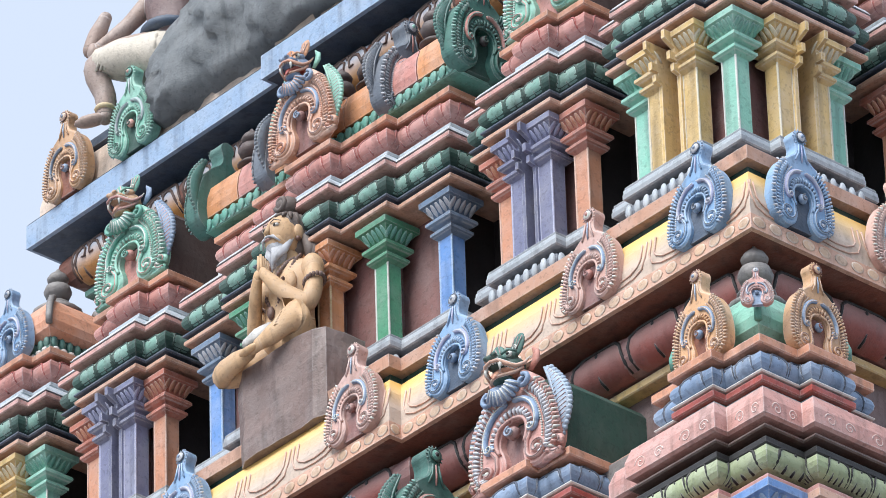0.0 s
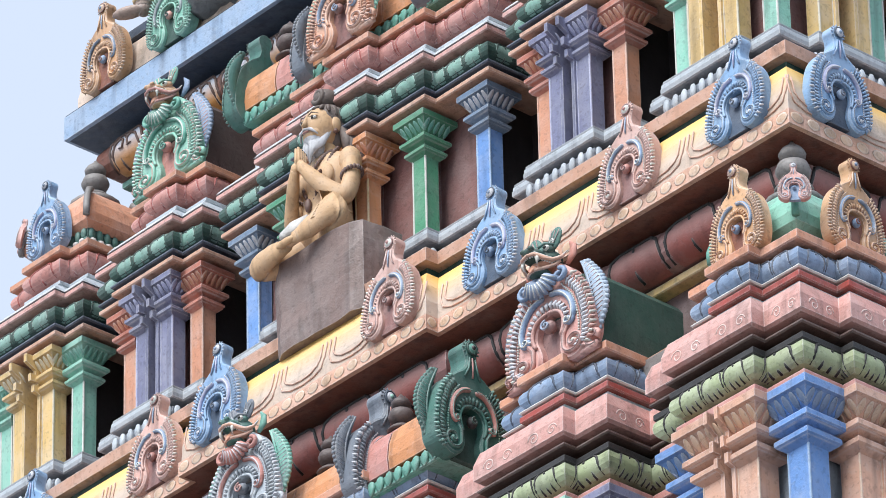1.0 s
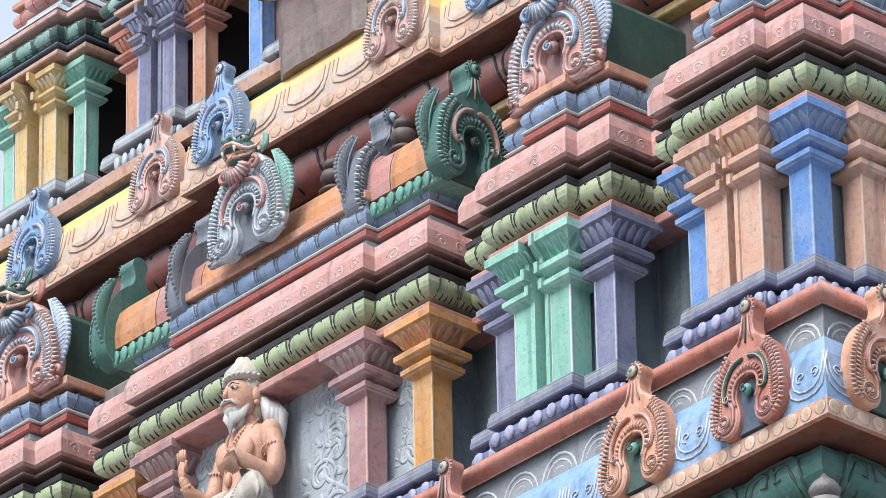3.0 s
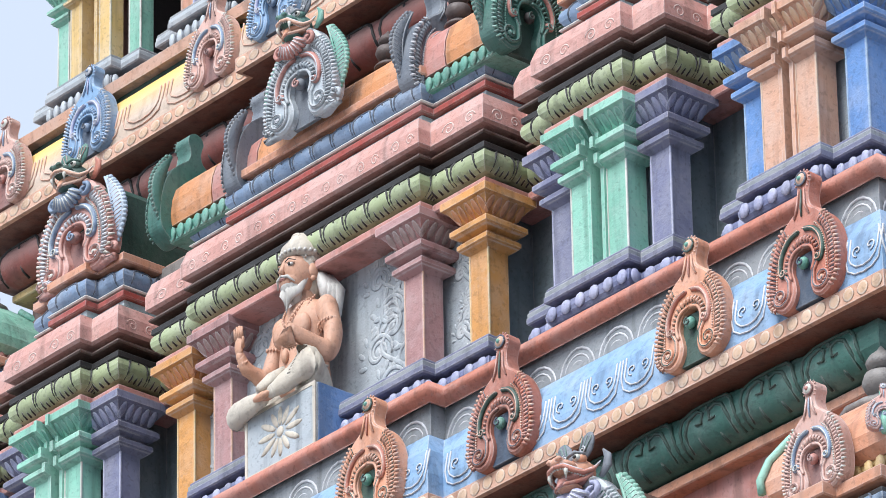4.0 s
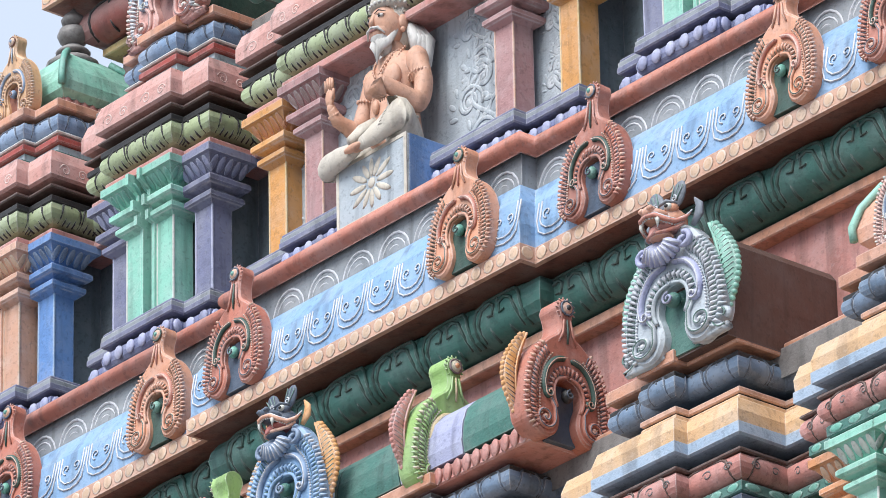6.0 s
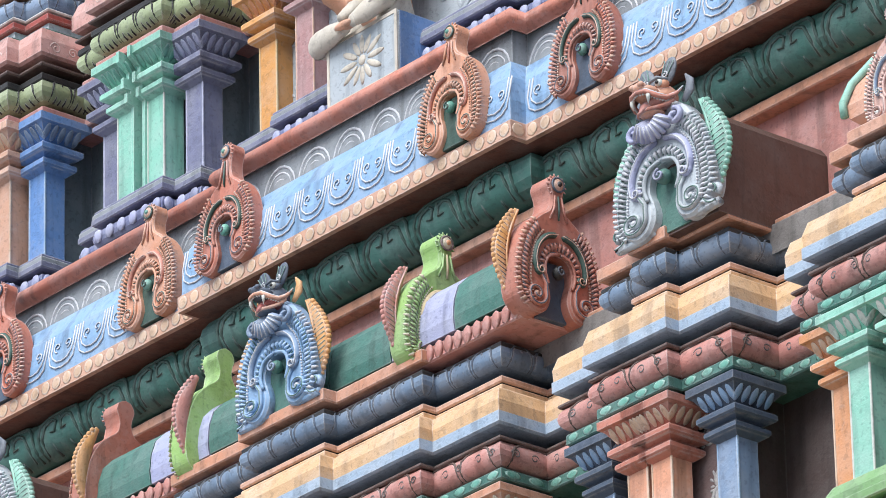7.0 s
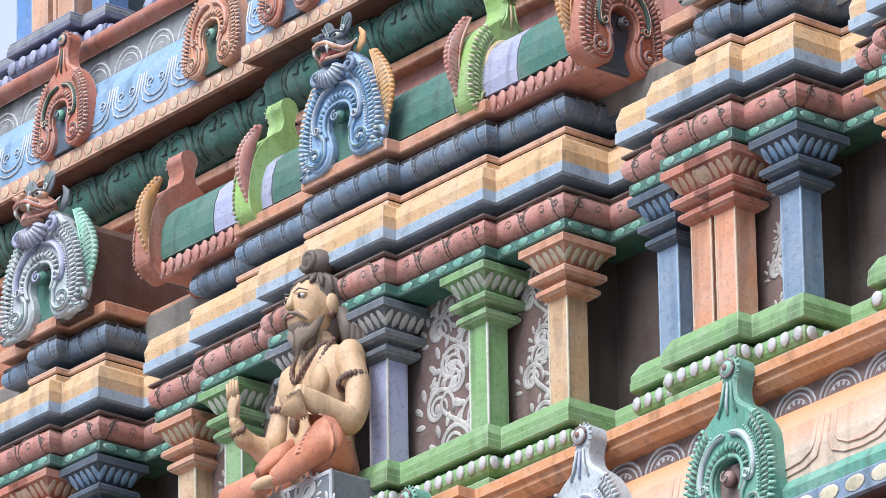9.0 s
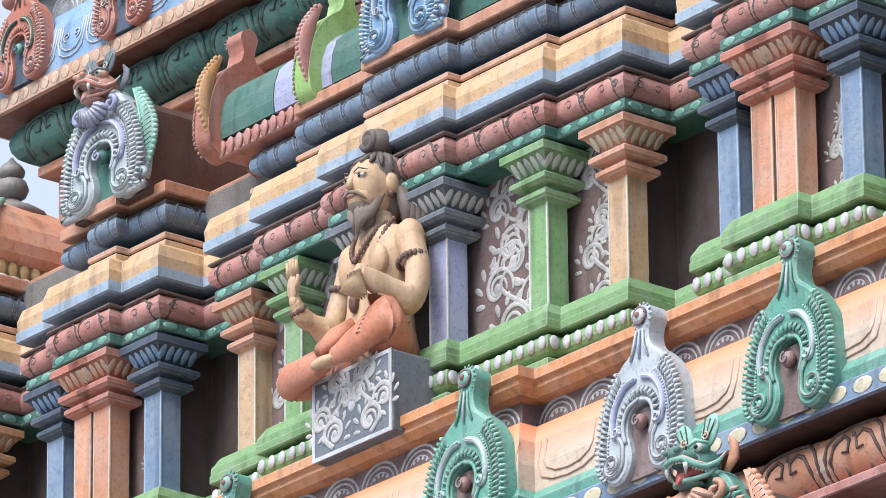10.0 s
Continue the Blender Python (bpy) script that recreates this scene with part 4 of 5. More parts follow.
def pavilion_roof(dome, edge, fringe, half, h, label):
    """A low four-sided dome with a leaf fringe at its foot."""
    t = thing("pavilion_roof", label, "roof", "corner pavilion roofs")
    sq = lambda k, z: [(k * x, k * y, z) for x, y in ((-1, -1), (0, -1.0), (1, -1), (1.0, 0), (1, 1), (0, 1.0), (-1, 1), (-1.0, 0))]
    part("dome", Shape().loft([sq(half * k, z * h) for k, z in ((0.86, 0.22), (0.98, 0.30), (1.0, 0.42), (0.93, 0.60), (0.74, 0.80), (0.48, 0.95), (0.38, 1.0))], dome), t)
    part("neck", Shape().loft([sq(half * k, z * h) for k, z in ((0.92, 0.0), (0.92, 0.06), (0.84, 0.08), (0.84, 0.23))], fringe), t)
    s = Shape()
    for a in range(4):
        mm = Matrix.Rotation(radians(90 * a), 4, "Z")
        k = 9
        for i in range(k):
            u = (-1 + (2 * i + 1) / k) * half * 0.86
            s.ball((u, -half * 0.88, h * 0.14), (half * 0.085, 0.02, h * 0.09), fringe, 6, mm)
            s.ball((u, -half * 0.93, h * 0.03), (half * 0.08, 0.016, h * 0.035), "white", 6, mm)
    tagged(part("leaf_fringe", s, t), kind="stuff")
    s = Shape()
    for sx in (-1, 1):
        for sy in (-1, 1):
            s.tube([(sx * half * k, sy * half * k, z * h) for k, z in ((1.02, 0.32), (1.03, 0.44), (0.95, 0.62), (0.76, 0.83), (0.5, 0.98))], 0.025, edge, 6)
    part("ridge", s, t)
    part("cap", Shape().turned([(half * 0.50, h * 0.94), (half * 0.52, h * 1.0), (half * 0.40, h * 1.06), (half * 0.2, h * 1.10)], "stone", 14), t)
    return t


def vault_roof(length, r, colour, band_colour, fringe, label):
    """A barrel vault lying along x, with a leaf fringe along its foot."""
    t = thing("vault_roof", label, "roof", "vaulted roofs")
    prof = [(-r, 0.13), (-r * 1.05, 0.22), (-r * 1.0, 0.34), (-r * 0.84, 0.45), (-r * 0.5, 0.53), (0, 0.56), (r * 0.5, 0.53), (r * 0.84, 0.45), (r, 0.34), (r, 0.13)]
    n = 7
    for i in range(n):
        a, b = -length / 2 + length * i / n, -length / 2 + length * (i + 1) / n
        c = colour if i in (0, 2, 3, 4, 6) else band_colour
        part("segment", Shape().loft([[(x, yy, z) for yy, z in prof] for x in (a + 0.006, a + 0.02, b - 0.02, b - 0.006)], c), t)
    s = Shape().box(-length / 2, length / 2, -r * 0.96, r * 0.96, 0, 0.11, fringe, 0.01)
    part("foot", s, t)
    s = Shape()
    k = int(length / 0.085)
    for i in range(k):
        s.ball((-length / 2 + (i + 0.5) * length / k, -r * 0.99, 0.06), (0.041, 0.012, 0.062), fringe, 6)
    tagged(part("leaf_fringe", s, t), kind="stuff")
    s = Shape()
    s.tube([(-length / 2, 0, 0.57), (length / 2, 0, 0.57)], 0.03, "stone", 6)
    part("ridge", s, t)
    return t

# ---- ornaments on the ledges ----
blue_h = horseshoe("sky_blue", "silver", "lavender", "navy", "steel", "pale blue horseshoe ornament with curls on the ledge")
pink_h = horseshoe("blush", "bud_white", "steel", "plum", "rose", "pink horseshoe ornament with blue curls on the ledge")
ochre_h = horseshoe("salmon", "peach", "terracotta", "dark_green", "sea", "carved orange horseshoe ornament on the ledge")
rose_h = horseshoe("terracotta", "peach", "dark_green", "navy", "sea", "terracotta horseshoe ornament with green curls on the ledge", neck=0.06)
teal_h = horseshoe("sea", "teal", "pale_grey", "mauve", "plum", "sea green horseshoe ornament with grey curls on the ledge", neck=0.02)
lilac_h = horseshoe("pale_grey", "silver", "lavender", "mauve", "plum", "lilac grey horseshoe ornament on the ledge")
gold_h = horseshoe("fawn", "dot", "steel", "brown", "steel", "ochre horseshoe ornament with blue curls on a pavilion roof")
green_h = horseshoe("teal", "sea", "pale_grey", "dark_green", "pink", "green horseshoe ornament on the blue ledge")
for h, x in ((pink_h, -3.86), (blue_h, -2.92), (pink_h, -1.60), (blue_h, -0.82), (pink_h, 0.91), (blue_h, 1.78), (pink_h, 3.05), (blue_h, 4.03)):
    y = L1.face - (0.1 if abs(x) < 1.24 else 0) + 0.0
    place(h, pose(x, y, 23.40, -4), 0.53)
place(blue_h, pose(4.46, 1.37, 23.405, 0, 0, 90), 0.53)
place(pink_h, pose(4.46, 2.22, 23.405, 0, 0, 90), 0.53)
for h, x in ((rose_h, -4.75), (rose_h, -3.62), (ochre_h, -2.02), (rose_h, -1.08), (ochre_h, 1.10), (rose_h, 2.17), (ochre_h, 3.82), (rose_h, 4.76)):
    y = L2.face - (0.12 if abs(x) < 1.605 else 0)
    place(h, pose(x, y, 18.92, -3), 0.605)
place(ochre_h, pose(5.35, 0.56, 18.92, 0, 0, 90), 0.605)
for h, x in ((teal_h, -3.74), (lilac_h, -2.5), (teal_h, -1.1), (teal_h, 1.12), (lilac_h, 2.5), (teal_h, 3.72)):
    y = L3.face - (0.12 if abs(x) < 1.25 else 0)
    place(h, pose(x, y, 13.94, -3), 0.75)
for h, x in ((gold_h, -3.2), (green_h, -2.45)):
    place(h, pose(x, L0.face, 27.66), 0.52)

# ---- roofs of the storeys' bays ----
def crown_storey(plan, z, panel_x, sala_half, sala_mid, vault_colours, gables, panj, sala, corner_h, dome, corner_c, scale, shrine_half, set_back, drop_z, nudge):
    """The row of little roofs above a storey: vault with gables, two crested gables, corner pavilions."""
    f = plan.face
    v = vault_roof(2 * sala_half, 0.20 * scale, *vault_colours)
    v.matrix_world = pose(plan.middle, f + 0.20, z - drop_z) @ Matrix.Diagonal((1, 1, 0.86 * scale, 1))
    outer, inner = gables
    for x, h in ((sala_half, outer), (sala_mid, inner)):
        place(h, pose(plan.middle + x, f + 0.20, z - drop_z, 0, 0, 90), 0.63 * scale)
        place(h, pose(plan.middle - x, f + 0.20, z - drop_z, 0, 0, -90), 0.63 * scale)
    place(sala, pose(-0.05, f - 0.10, z - 0.02), 0.74 * scale, squat=0.84, label="crested gable in the middle of a vaulted roof")
    for x in (nudge - panel_x, plan.middle + panel_x):
        place(panj, pose(x, f + set_back, z - 0.04), 0.83 * scale, squat=0.81)
    c = plan.corner - shrine_half - 0.06
    for sx in (-1, 1):
        m = pose(sx * c, f + shrine_half + 0.06, z)
        place(dome, m, 1.0)
        place(top_finial, m @ pose(0, 0, 0.66 * scale), 0.72 * scale)
        place(corner_h, pose(sx * c, f + 0.06, z), 0.48 * scale, 0.5 * scale)
        place(corner_c, pose(sx * (c + shrine_half - 0.02), f + 0.08, z + 0.22, -10, 0, 45 * sx), 0.21 * scale)
    place(corner_h, pose(plan.corner - 0.06, f + shrine_half + 0.06, z, 0, 0, 90), 0.48 * scale, 0.5 * scale)


top_finial = finial("stone", "grey weathered pot finial on a pavilion roof")
pot = finial("dusk", "dark brown pot finial on a vaulted roof")
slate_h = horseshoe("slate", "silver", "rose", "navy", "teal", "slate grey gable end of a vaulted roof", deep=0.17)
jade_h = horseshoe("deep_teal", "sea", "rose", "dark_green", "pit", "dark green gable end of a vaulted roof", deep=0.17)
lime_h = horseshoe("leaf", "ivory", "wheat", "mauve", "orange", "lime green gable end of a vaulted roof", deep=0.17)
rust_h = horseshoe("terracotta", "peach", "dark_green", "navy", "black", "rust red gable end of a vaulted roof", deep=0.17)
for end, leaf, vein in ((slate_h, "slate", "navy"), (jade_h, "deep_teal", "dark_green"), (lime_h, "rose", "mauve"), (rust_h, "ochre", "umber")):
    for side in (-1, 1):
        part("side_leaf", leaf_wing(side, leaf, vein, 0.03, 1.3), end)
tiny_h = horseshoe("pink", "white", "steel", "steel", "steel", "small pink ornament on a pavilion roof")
k_t2 = monster_gable("pink", "bud_white", "steel", "plum", "sky_steel", "dark_green", "salmon", "peach", "deep_teal", "pink and blue crested gable with a green grotesque head", "dark_green", "silver", "terracotta")
k_t2m = monster_gable("pale_grey", "silver", "rose", "slate", "sea", "deep_teal", "salmon", "peach", "slate", "", None)
k_t3 = monster_gable("pale_grey", "silver", "lavender", "deep_teal", "teal", "salmon", "rose", "terracotta", "slate", "silver grey crested gable with an orange grotesque head", "umber", "silver", "slate")
k_t3m = monster_gable("sky_blue", "silver", "steel", "deep_teal", "ochre", "navy", "red", "salmon", "navy", "", None)
k_t1 = monster_gable("teal", "bud_white", "sea", "rose", "steel", "fawn", "salmon", "rose", "sea", "green crested gable with a brown grotesque head", "dusk")
k_t1m = monster_gable("peach", "salmon", "steel", "plum", "teal", "steel", "red", "salmon", "orange", "", None)
dome2 = pavilion_roof("teal", "sea", "rose", 0.36, 0.58, "teal four-sided pavilion roof with pink leaf fringe")
dome1 = pavilion_roof("salmon", "stone", "deep_teal", 0.36, 0.56, "salmon four-sided pavilion roof with green leaf fringe")
dome3 = pavilion_roof("salmon", "teal", "yellow", 0.48, 0.66, "orange and teal four-sided pavilion roof")
crown_storey(P1, 26.28, 2.14, 1.30, 0.58, ("orange", "rose", "sea", "orange and pink barrel vaulted roof"), (jade_h, slate_h), k_t1, k_t1m, blue_h, dome1, tiny_h, 0.92, 0.40, 0.12, 0.0, 0.0)
crown_storey(P2, 22.27, 2.68, 1.62, 0.84, ("orange", "rose", "sea", "orange and pink barrel vaulted roof"), (jade_h, slate_h), k_t2, k_t2m, gold_h, dome2, tiny_h, 1.0, 0.46, 0.08, 0.17, 0.09)
crown_storey(P3, 17.50, 3.39, 2.03, 1.02, ("deep_teal", "lavender", "rose", "teal and lilac barrel vaulted roof"), (rust_h, lime_h), k_t3, k_t3m, pink_h, dome3, tiny_h, 1.06, 0.52, 0.0, 0.06, 0.21)
for x in (-0.30, 0.0, 0.30, 0.95, -0.95):
    place(pot, pose(x, P1.face + 0.16, 26.28 + 0.42), 0.62)
for x in (0.42, -0.42, 1.1, -1.1):
    place(pot, pose(x, P2.face + 0.16, 22.10 + 0.46), 0.55)
k_t4 = monster_gable("sea", "peach", "salmon", "pit", "salmon", "deep_teal", "red", "sea", "teal", "green crested gable below the lowest ledge", "umber")
for x in (-3.6, 3.6):
    place(k_t4, pose(x, -1.28, 12.66), 0.95, squat=0.86)
for t in (blue_h, pink_h, ochre_h, rose_h, teal_h, lilac_h, gold_h, green_h, slate_h, jade_h, lime_h, rust_h, tiny_h,
          k_t2, k_t2m, k_t3, k_t3m, k_t1, k_t1m, k_t4, dome1, dome2, dome3, top_finial, pot):
    drop(t)

# ---- seated statues of sages ----
def limb(s, pts, rs, colour, seg=12):
    """A bent limb, rounded through its joints."""
    fine, fr = [], []
    for i in range(len(pts) - 1):
        p0, p1, p2, p3 = (Vector(pts[max(0, min(len(pts) - 1, j))]) for j in (i - 1, i, i + 1, i + 2))
        for k in range(6):
            t = k / 6
            fine.append(0.5 * ((2 * p1) + (p2 - p0) * t + (2 * p0 - 5 * p1 + 4 * p2 - p3) * t * t + (3 * p1 - p0 - 3 * p2 + p3) * t ** 3))
            e = t * t * (3 - 2 * t)
            fr.append(rs[i] + (rs[i + 1] - rs[i]) * e)
    fine.append(Vector(pts[-1]))
    fr.append(rs[-1])
    s.tube(fine, fr, colour, seg)
    s.ball(pts[-1], rs[-1], colour, seg)
    s.ball(pts[0], rs[0], colour, seg)


def sage(skin, cloth, hair, beard, praying, crown, label, bead="beads", bead_r=0.0115):
    """A bearded sage seated at the origin, facing -y; one unit from seat to crown of the head."""
    s = Shape()
    def rings(rows, colour, k=18):
        s.loft([[(cx + rx * math.cos(2 * math.pi * j / k), cy + ry * math.sin(2 * math.pi * j / k), z) for j in range(k)] for rx, ry, cx, cy, z in rows], colour, True, True, True)
    rings([(0.17, 0.13, 0, 0.02, 0.0), (0.195, 0.155, 0, 0.01, 0.06), (0.19, 0.165, 0, -0.02, 0.14), (0.178, 0.155, 0, -0.022, 0.21), (0.165, 0.13, 0, -0.008, 0.27),
           (0.165, 0.12, 0, -0.005, 0.34), (0.185, 0.125, 0, -0.005, 0.40), (0.19, 0.115, 0, 0.005, 0.455), (0.15, 0.09, 0, 0.01, 0.50), (0.07, 0.07, 0, 0.01, 0.53), (0.058, 0.06, 0, 0.0, 0.58)], skin)
    for sx in (-1, 1):
        s.ball((sx * 0.085, -0.095, 0.39), (0.075, 0.04, 0.055), skin, 12)
        s.ball((sx * 0.195, 0.005, 0.445), (0.07, 0.07, 0.065), skin, 12)
    # head
    s.ball((0, -0.02, 0.675), (0.085, 0.098, 0.115), skin, 18)
    s.ball((0, -0.06, 0.625), (0.062, 0.06, 0.06), skin, 12)
    s.tube([(0, -0.106, 0.715), (0, -0.120, 0.68), (0, -0.127, 0.660), (0, -0.112, 0.650)], [0.010, 0.012, 0.016, 0.010], skin, 8)
    for sx in (-1, 1):
        s.ball((sx * 0.037, -0.101, 0.697), (0.021, 0.011, 0.009), "white", 10)
        s.ball((sx * 0.038, -0.109, 0.697), (0.009, 0.0045, 0.0085), "eye", 8)
        s.tube([(sx * 0.016, -0.106, 0.705), (sx * 0.037, -0.109, 0.709), (sx * 0.060, -0.094, 0.703)], [0.003, 0.005, 0.003], skin, 6)
        s.tube([(sx * 0.012, -0.115, 0.713), (sx * 0.038, -0.113, 0.724), (sx * 0.066, -0.092, 0.713)], [0.002, 0.0038, 0.0015], hair if not crown else "eye", 5)
        s.ball((sx * 0.088, 0.0, 0.675), (0.016, 0.03, 0.042), skin, 8)
        s.ball((sx * 0.092, -0.008, 0.632), 0.014, bead, 8)
    s.ball((0, -0.117, 0.625), (0.024, 0.012, 0.007), "rose", 8)
    # hair, topknot, locks on the shoulders
    s.ball((0, 0.022, 0.722), (0.096, 0.100, 0.096), hair, 18)
    s.ball((0, 0.05, 0.66), (0.10, 0.075, 0.12), hair, 14)
    for i in range(14):
        a = radians(-150 + i * 300 / 13) - math.pi / 2
        s.tube([(0.02 * math.cos(a), 0.01 + 0.02 * math.sin(a), 0.815), (0.075 * math.cos(a), 0.01 + 0.075 * math.sin(a), 0.775), (0.099 * math.cos(a), 0.012 + 0.103 * math.sin(a), 0.715 + 0.045 * max(0.0, -math.sin(a)))], [0.010, 0.013, 0.006], hair, 5)
    s.ball((0, 0.01, 0.855), (0.062, 0.062, 0.055), hair, 14)
    s.tube([(x, yy + 0.0, z) for x, yy, z in spiral(0.0, 0.862, 0.040, 0.010, 200, 640, 22, -0.035)], 0.014, hair, 6)
    if crown:
        s.turned([(0.098, 0.755), (0.106, 0.78), (0.10, 0.815), (0.07, 0.85), (0.05, 0.88)], hair, 18)
        beads(s, [(0.104 * math.cos(radians(a)), 0.104 * math.sin(radians(a)), 0.775) for a in range(0, 361, 12)], 0.010, beard, 0.026)
    for sx in (-1, 1):
        for j in range(4):
            s.tube([(sx * 0.085, 0.04 + 0.02 * j, 0.66), (sx * (0.12 + 0.012 * j), 0.05 + 0.015 * j, 0.57), (sx * (0.14 + 0.02 * j), 0.03 + 0.02 * j, 0.50 - 0.02 * j)], [0.03, 0.034, 0.014], beard if crown else hair, 7)
    # beard and moustache in strands
    s.ball((0, -0.075, 0.575), (0.052, 0.042, 0.075), beard, 12)
    for i in range(11):
        u = (i - 5) / 5
        s.tube([(u * 0.072, -0.075 + 0.05 * abs(u), 0.635), (u * 0.060, -0.125 + 0.04 * abs(u), 0.56), (u * 0.022, -0.135, 0.455 + 0.05 * abs(u))], [0.007, 0.012, 0.003], beard, 6)
    for sx in (-1, 1):
        s.tube([(0, -0.128, 0.638), (sx * 0.035, -0.118, 0.63), (sx * 0.062, -0.095, 0.60)], [0.006, 0.0085, 0.003], beard, 6)
    # legs: one folded flat, one bent up in front
    limb(s, [(-0.08, -0.02, 0.06), (-0.24, -0.14, 0.075), (-0.37, -0.25, 0.06), (-0.23, -0.33, 0.045), (-0.06, -0.36, 0.035)], [0.115, 0.115, 0.088, 0.072, 0.046], cloth)
    limb(s, [(0.10, -0.02, 0.07), (0.20, -0.14, 0.12), (0.25, -0.25, 0.15), (0.15, -0.34, 0.08), (0.05, -0.40, 0.035)], [0.12, 0.115, 0.095, 0.070, 0.045], cloth)
    s.ball((-0.02, -0.43, 0.022), (0.085, 0.036, 0.026), skin, 10)
    s.ball((0.02, -0.39, 0.018), (0.075, 0.034, 0.024), skin, 10)
    for j in range(5):
        f = j / 4
        s.tube([(0.05 + 0.03 * f, -0.36 + 0.02 * f, 0.05 + 0.06 * f), (0.19 + 0.03 * f, -0.40 + 0.04 * f, 0.10 + 0.08 * f), (0.31 - 0.01 * f, -0.24 + 0.16 * f, 0.11 + 0.05 * f)], 0.007, cloth, 5)
    s.tube([(0.02, -0.22, 0.20), (-0.03, -0.32, 0.14), (-0.07, -0.41, 0.09)], [0.03, 0.06, 0.03], "white" if praying else cloth, 8, None, 0.5)
    # arms
    if praying:
        for sx in (-1, 1):
            limb(s, [(sx * 0.205, 0.0, 0.435), (sx * 0.235, -0.03, 0.33), (sx * 0.215, -0.09, 0.27), (sx * 0.10, -0.18, 0.35), (sx * 0.025, -0.225, 0.42)], [0.058, 0.052, 0.046, 0.038, 0.026], skin)
            for j in range(4):
                s.tube([(sx * 0.014, -0.225 + 0.016 * j, 0.41), (sx * 0.011, -0.23 + 0.016 * j, 0.505 - 0.006 * j)], [0.014, 0.008], skin, 6)
            s.tube([(sx * 0.07, -0.215, 0.355), (sx * 0.115, -0.19, 0.355), (sx * 0.115, -0.15, 0.39)], 0.011, bead, 6)
    else:
        limb(s, [(-0.205, 0.0, 0.435), (-0.245, -0.03, 0.33), (-0.235, -0.10, 0.245), (-0.245, -0.22, 0.26), (-0.25, -0.275, 0.31)], [0.058, 0.052, 0.046, 0.036, 0.026], skin)
        s.ball((-0.25, -0.285, 0.35), (0.036, 0.018, 0.042), skin, 10)
        for j in range(4):
            u = (j - 1.5) * 0.019
            s.tube([(-0.25 + u, -0.287, 0.38), (-0.25 + u * 1.15, -0.292, 0.435 - 0.006 * abs(j - 1.4))], [0.0105, 0.007], skin, 6)
        s.tube([(-0.215, -0.287, 0.34), (-0.195, -0.30, 0.375)], [0.011, 0.007], skin, 6)
        limb(s, [(0.205, 0.0, 0.435), (0.265, -0.01, 0.34), (0.275, -0.06, 0.25), (0.25, -0.19, 0.27), (0.22, -0.29, 0.30)], [0.060, 0.055, 0.048, 0.038, 0.028], skin)
        for j in range(4):
            s.tube([(0.195 + 0.018 * j, -0.31, 0.295), (0.18 + 0.019 * j, -0.365, 0.235)], [0.013, 0.008], skin, 6)
        beads(s, [(-0.25 + 0.034 * math.cos(radians(a)), -0.258 + 0.02 * math.sin(radians(a)), 0.285 + 0.01 * math.sin(radians(a))) for a in range(0, 361, 20)], bead_r * 0.9, bead, 0.017)
    # strings of beads
    for w, low in ((0.085, 0.40), (0.125, 0.29)):
        n = 30
        line = []
        for i in range(n + 1):
            u = -1 + 2 * i / n
            z = low + (0.53 - low) * abs(u) ** 1.8
            line.append((u * w, -0.142 + 0.115 * abs(u) ** 3 + 0.02 * (z < 0.33), z))
        beads(s, line, bead_r, bead, 0.019)
    s.ball((0, -0.15, 0.275), (0.026, 0.02, 0.03), bead, 8)
    for sx in (-1, 1):
        beads(s, [(sx * 0.232 + 0.063 * math.cos(radians(a)), -0.015 + 0.060 * math.sin(radians(a)), 0.375 + sx * 0.012 * math.cos(radians(a))) for a in range(0, 361, 15)], bead_r, bead, 0.02)
    # long torso and large head, as these statues have
    tall = []
    for x, y, z in s.v:
        if y < -0.1 and z < 0.24:
            y = -0.1 + 0.62 * (y + 0.1)
        if z > 0.565:
            x, y, z = 1.22 * x, 1.22 * y - 0.02, 0.565 + 1.22 * (z - 0.565)
        z += 0.17 * max(0.0, min(1.0, (z - 0.2) / 0.3))
        tall.append((x, y, z))
    s.v = tall
    return tagged(new("statue", s.mesh("statue")), label, "statue", "seated statues")


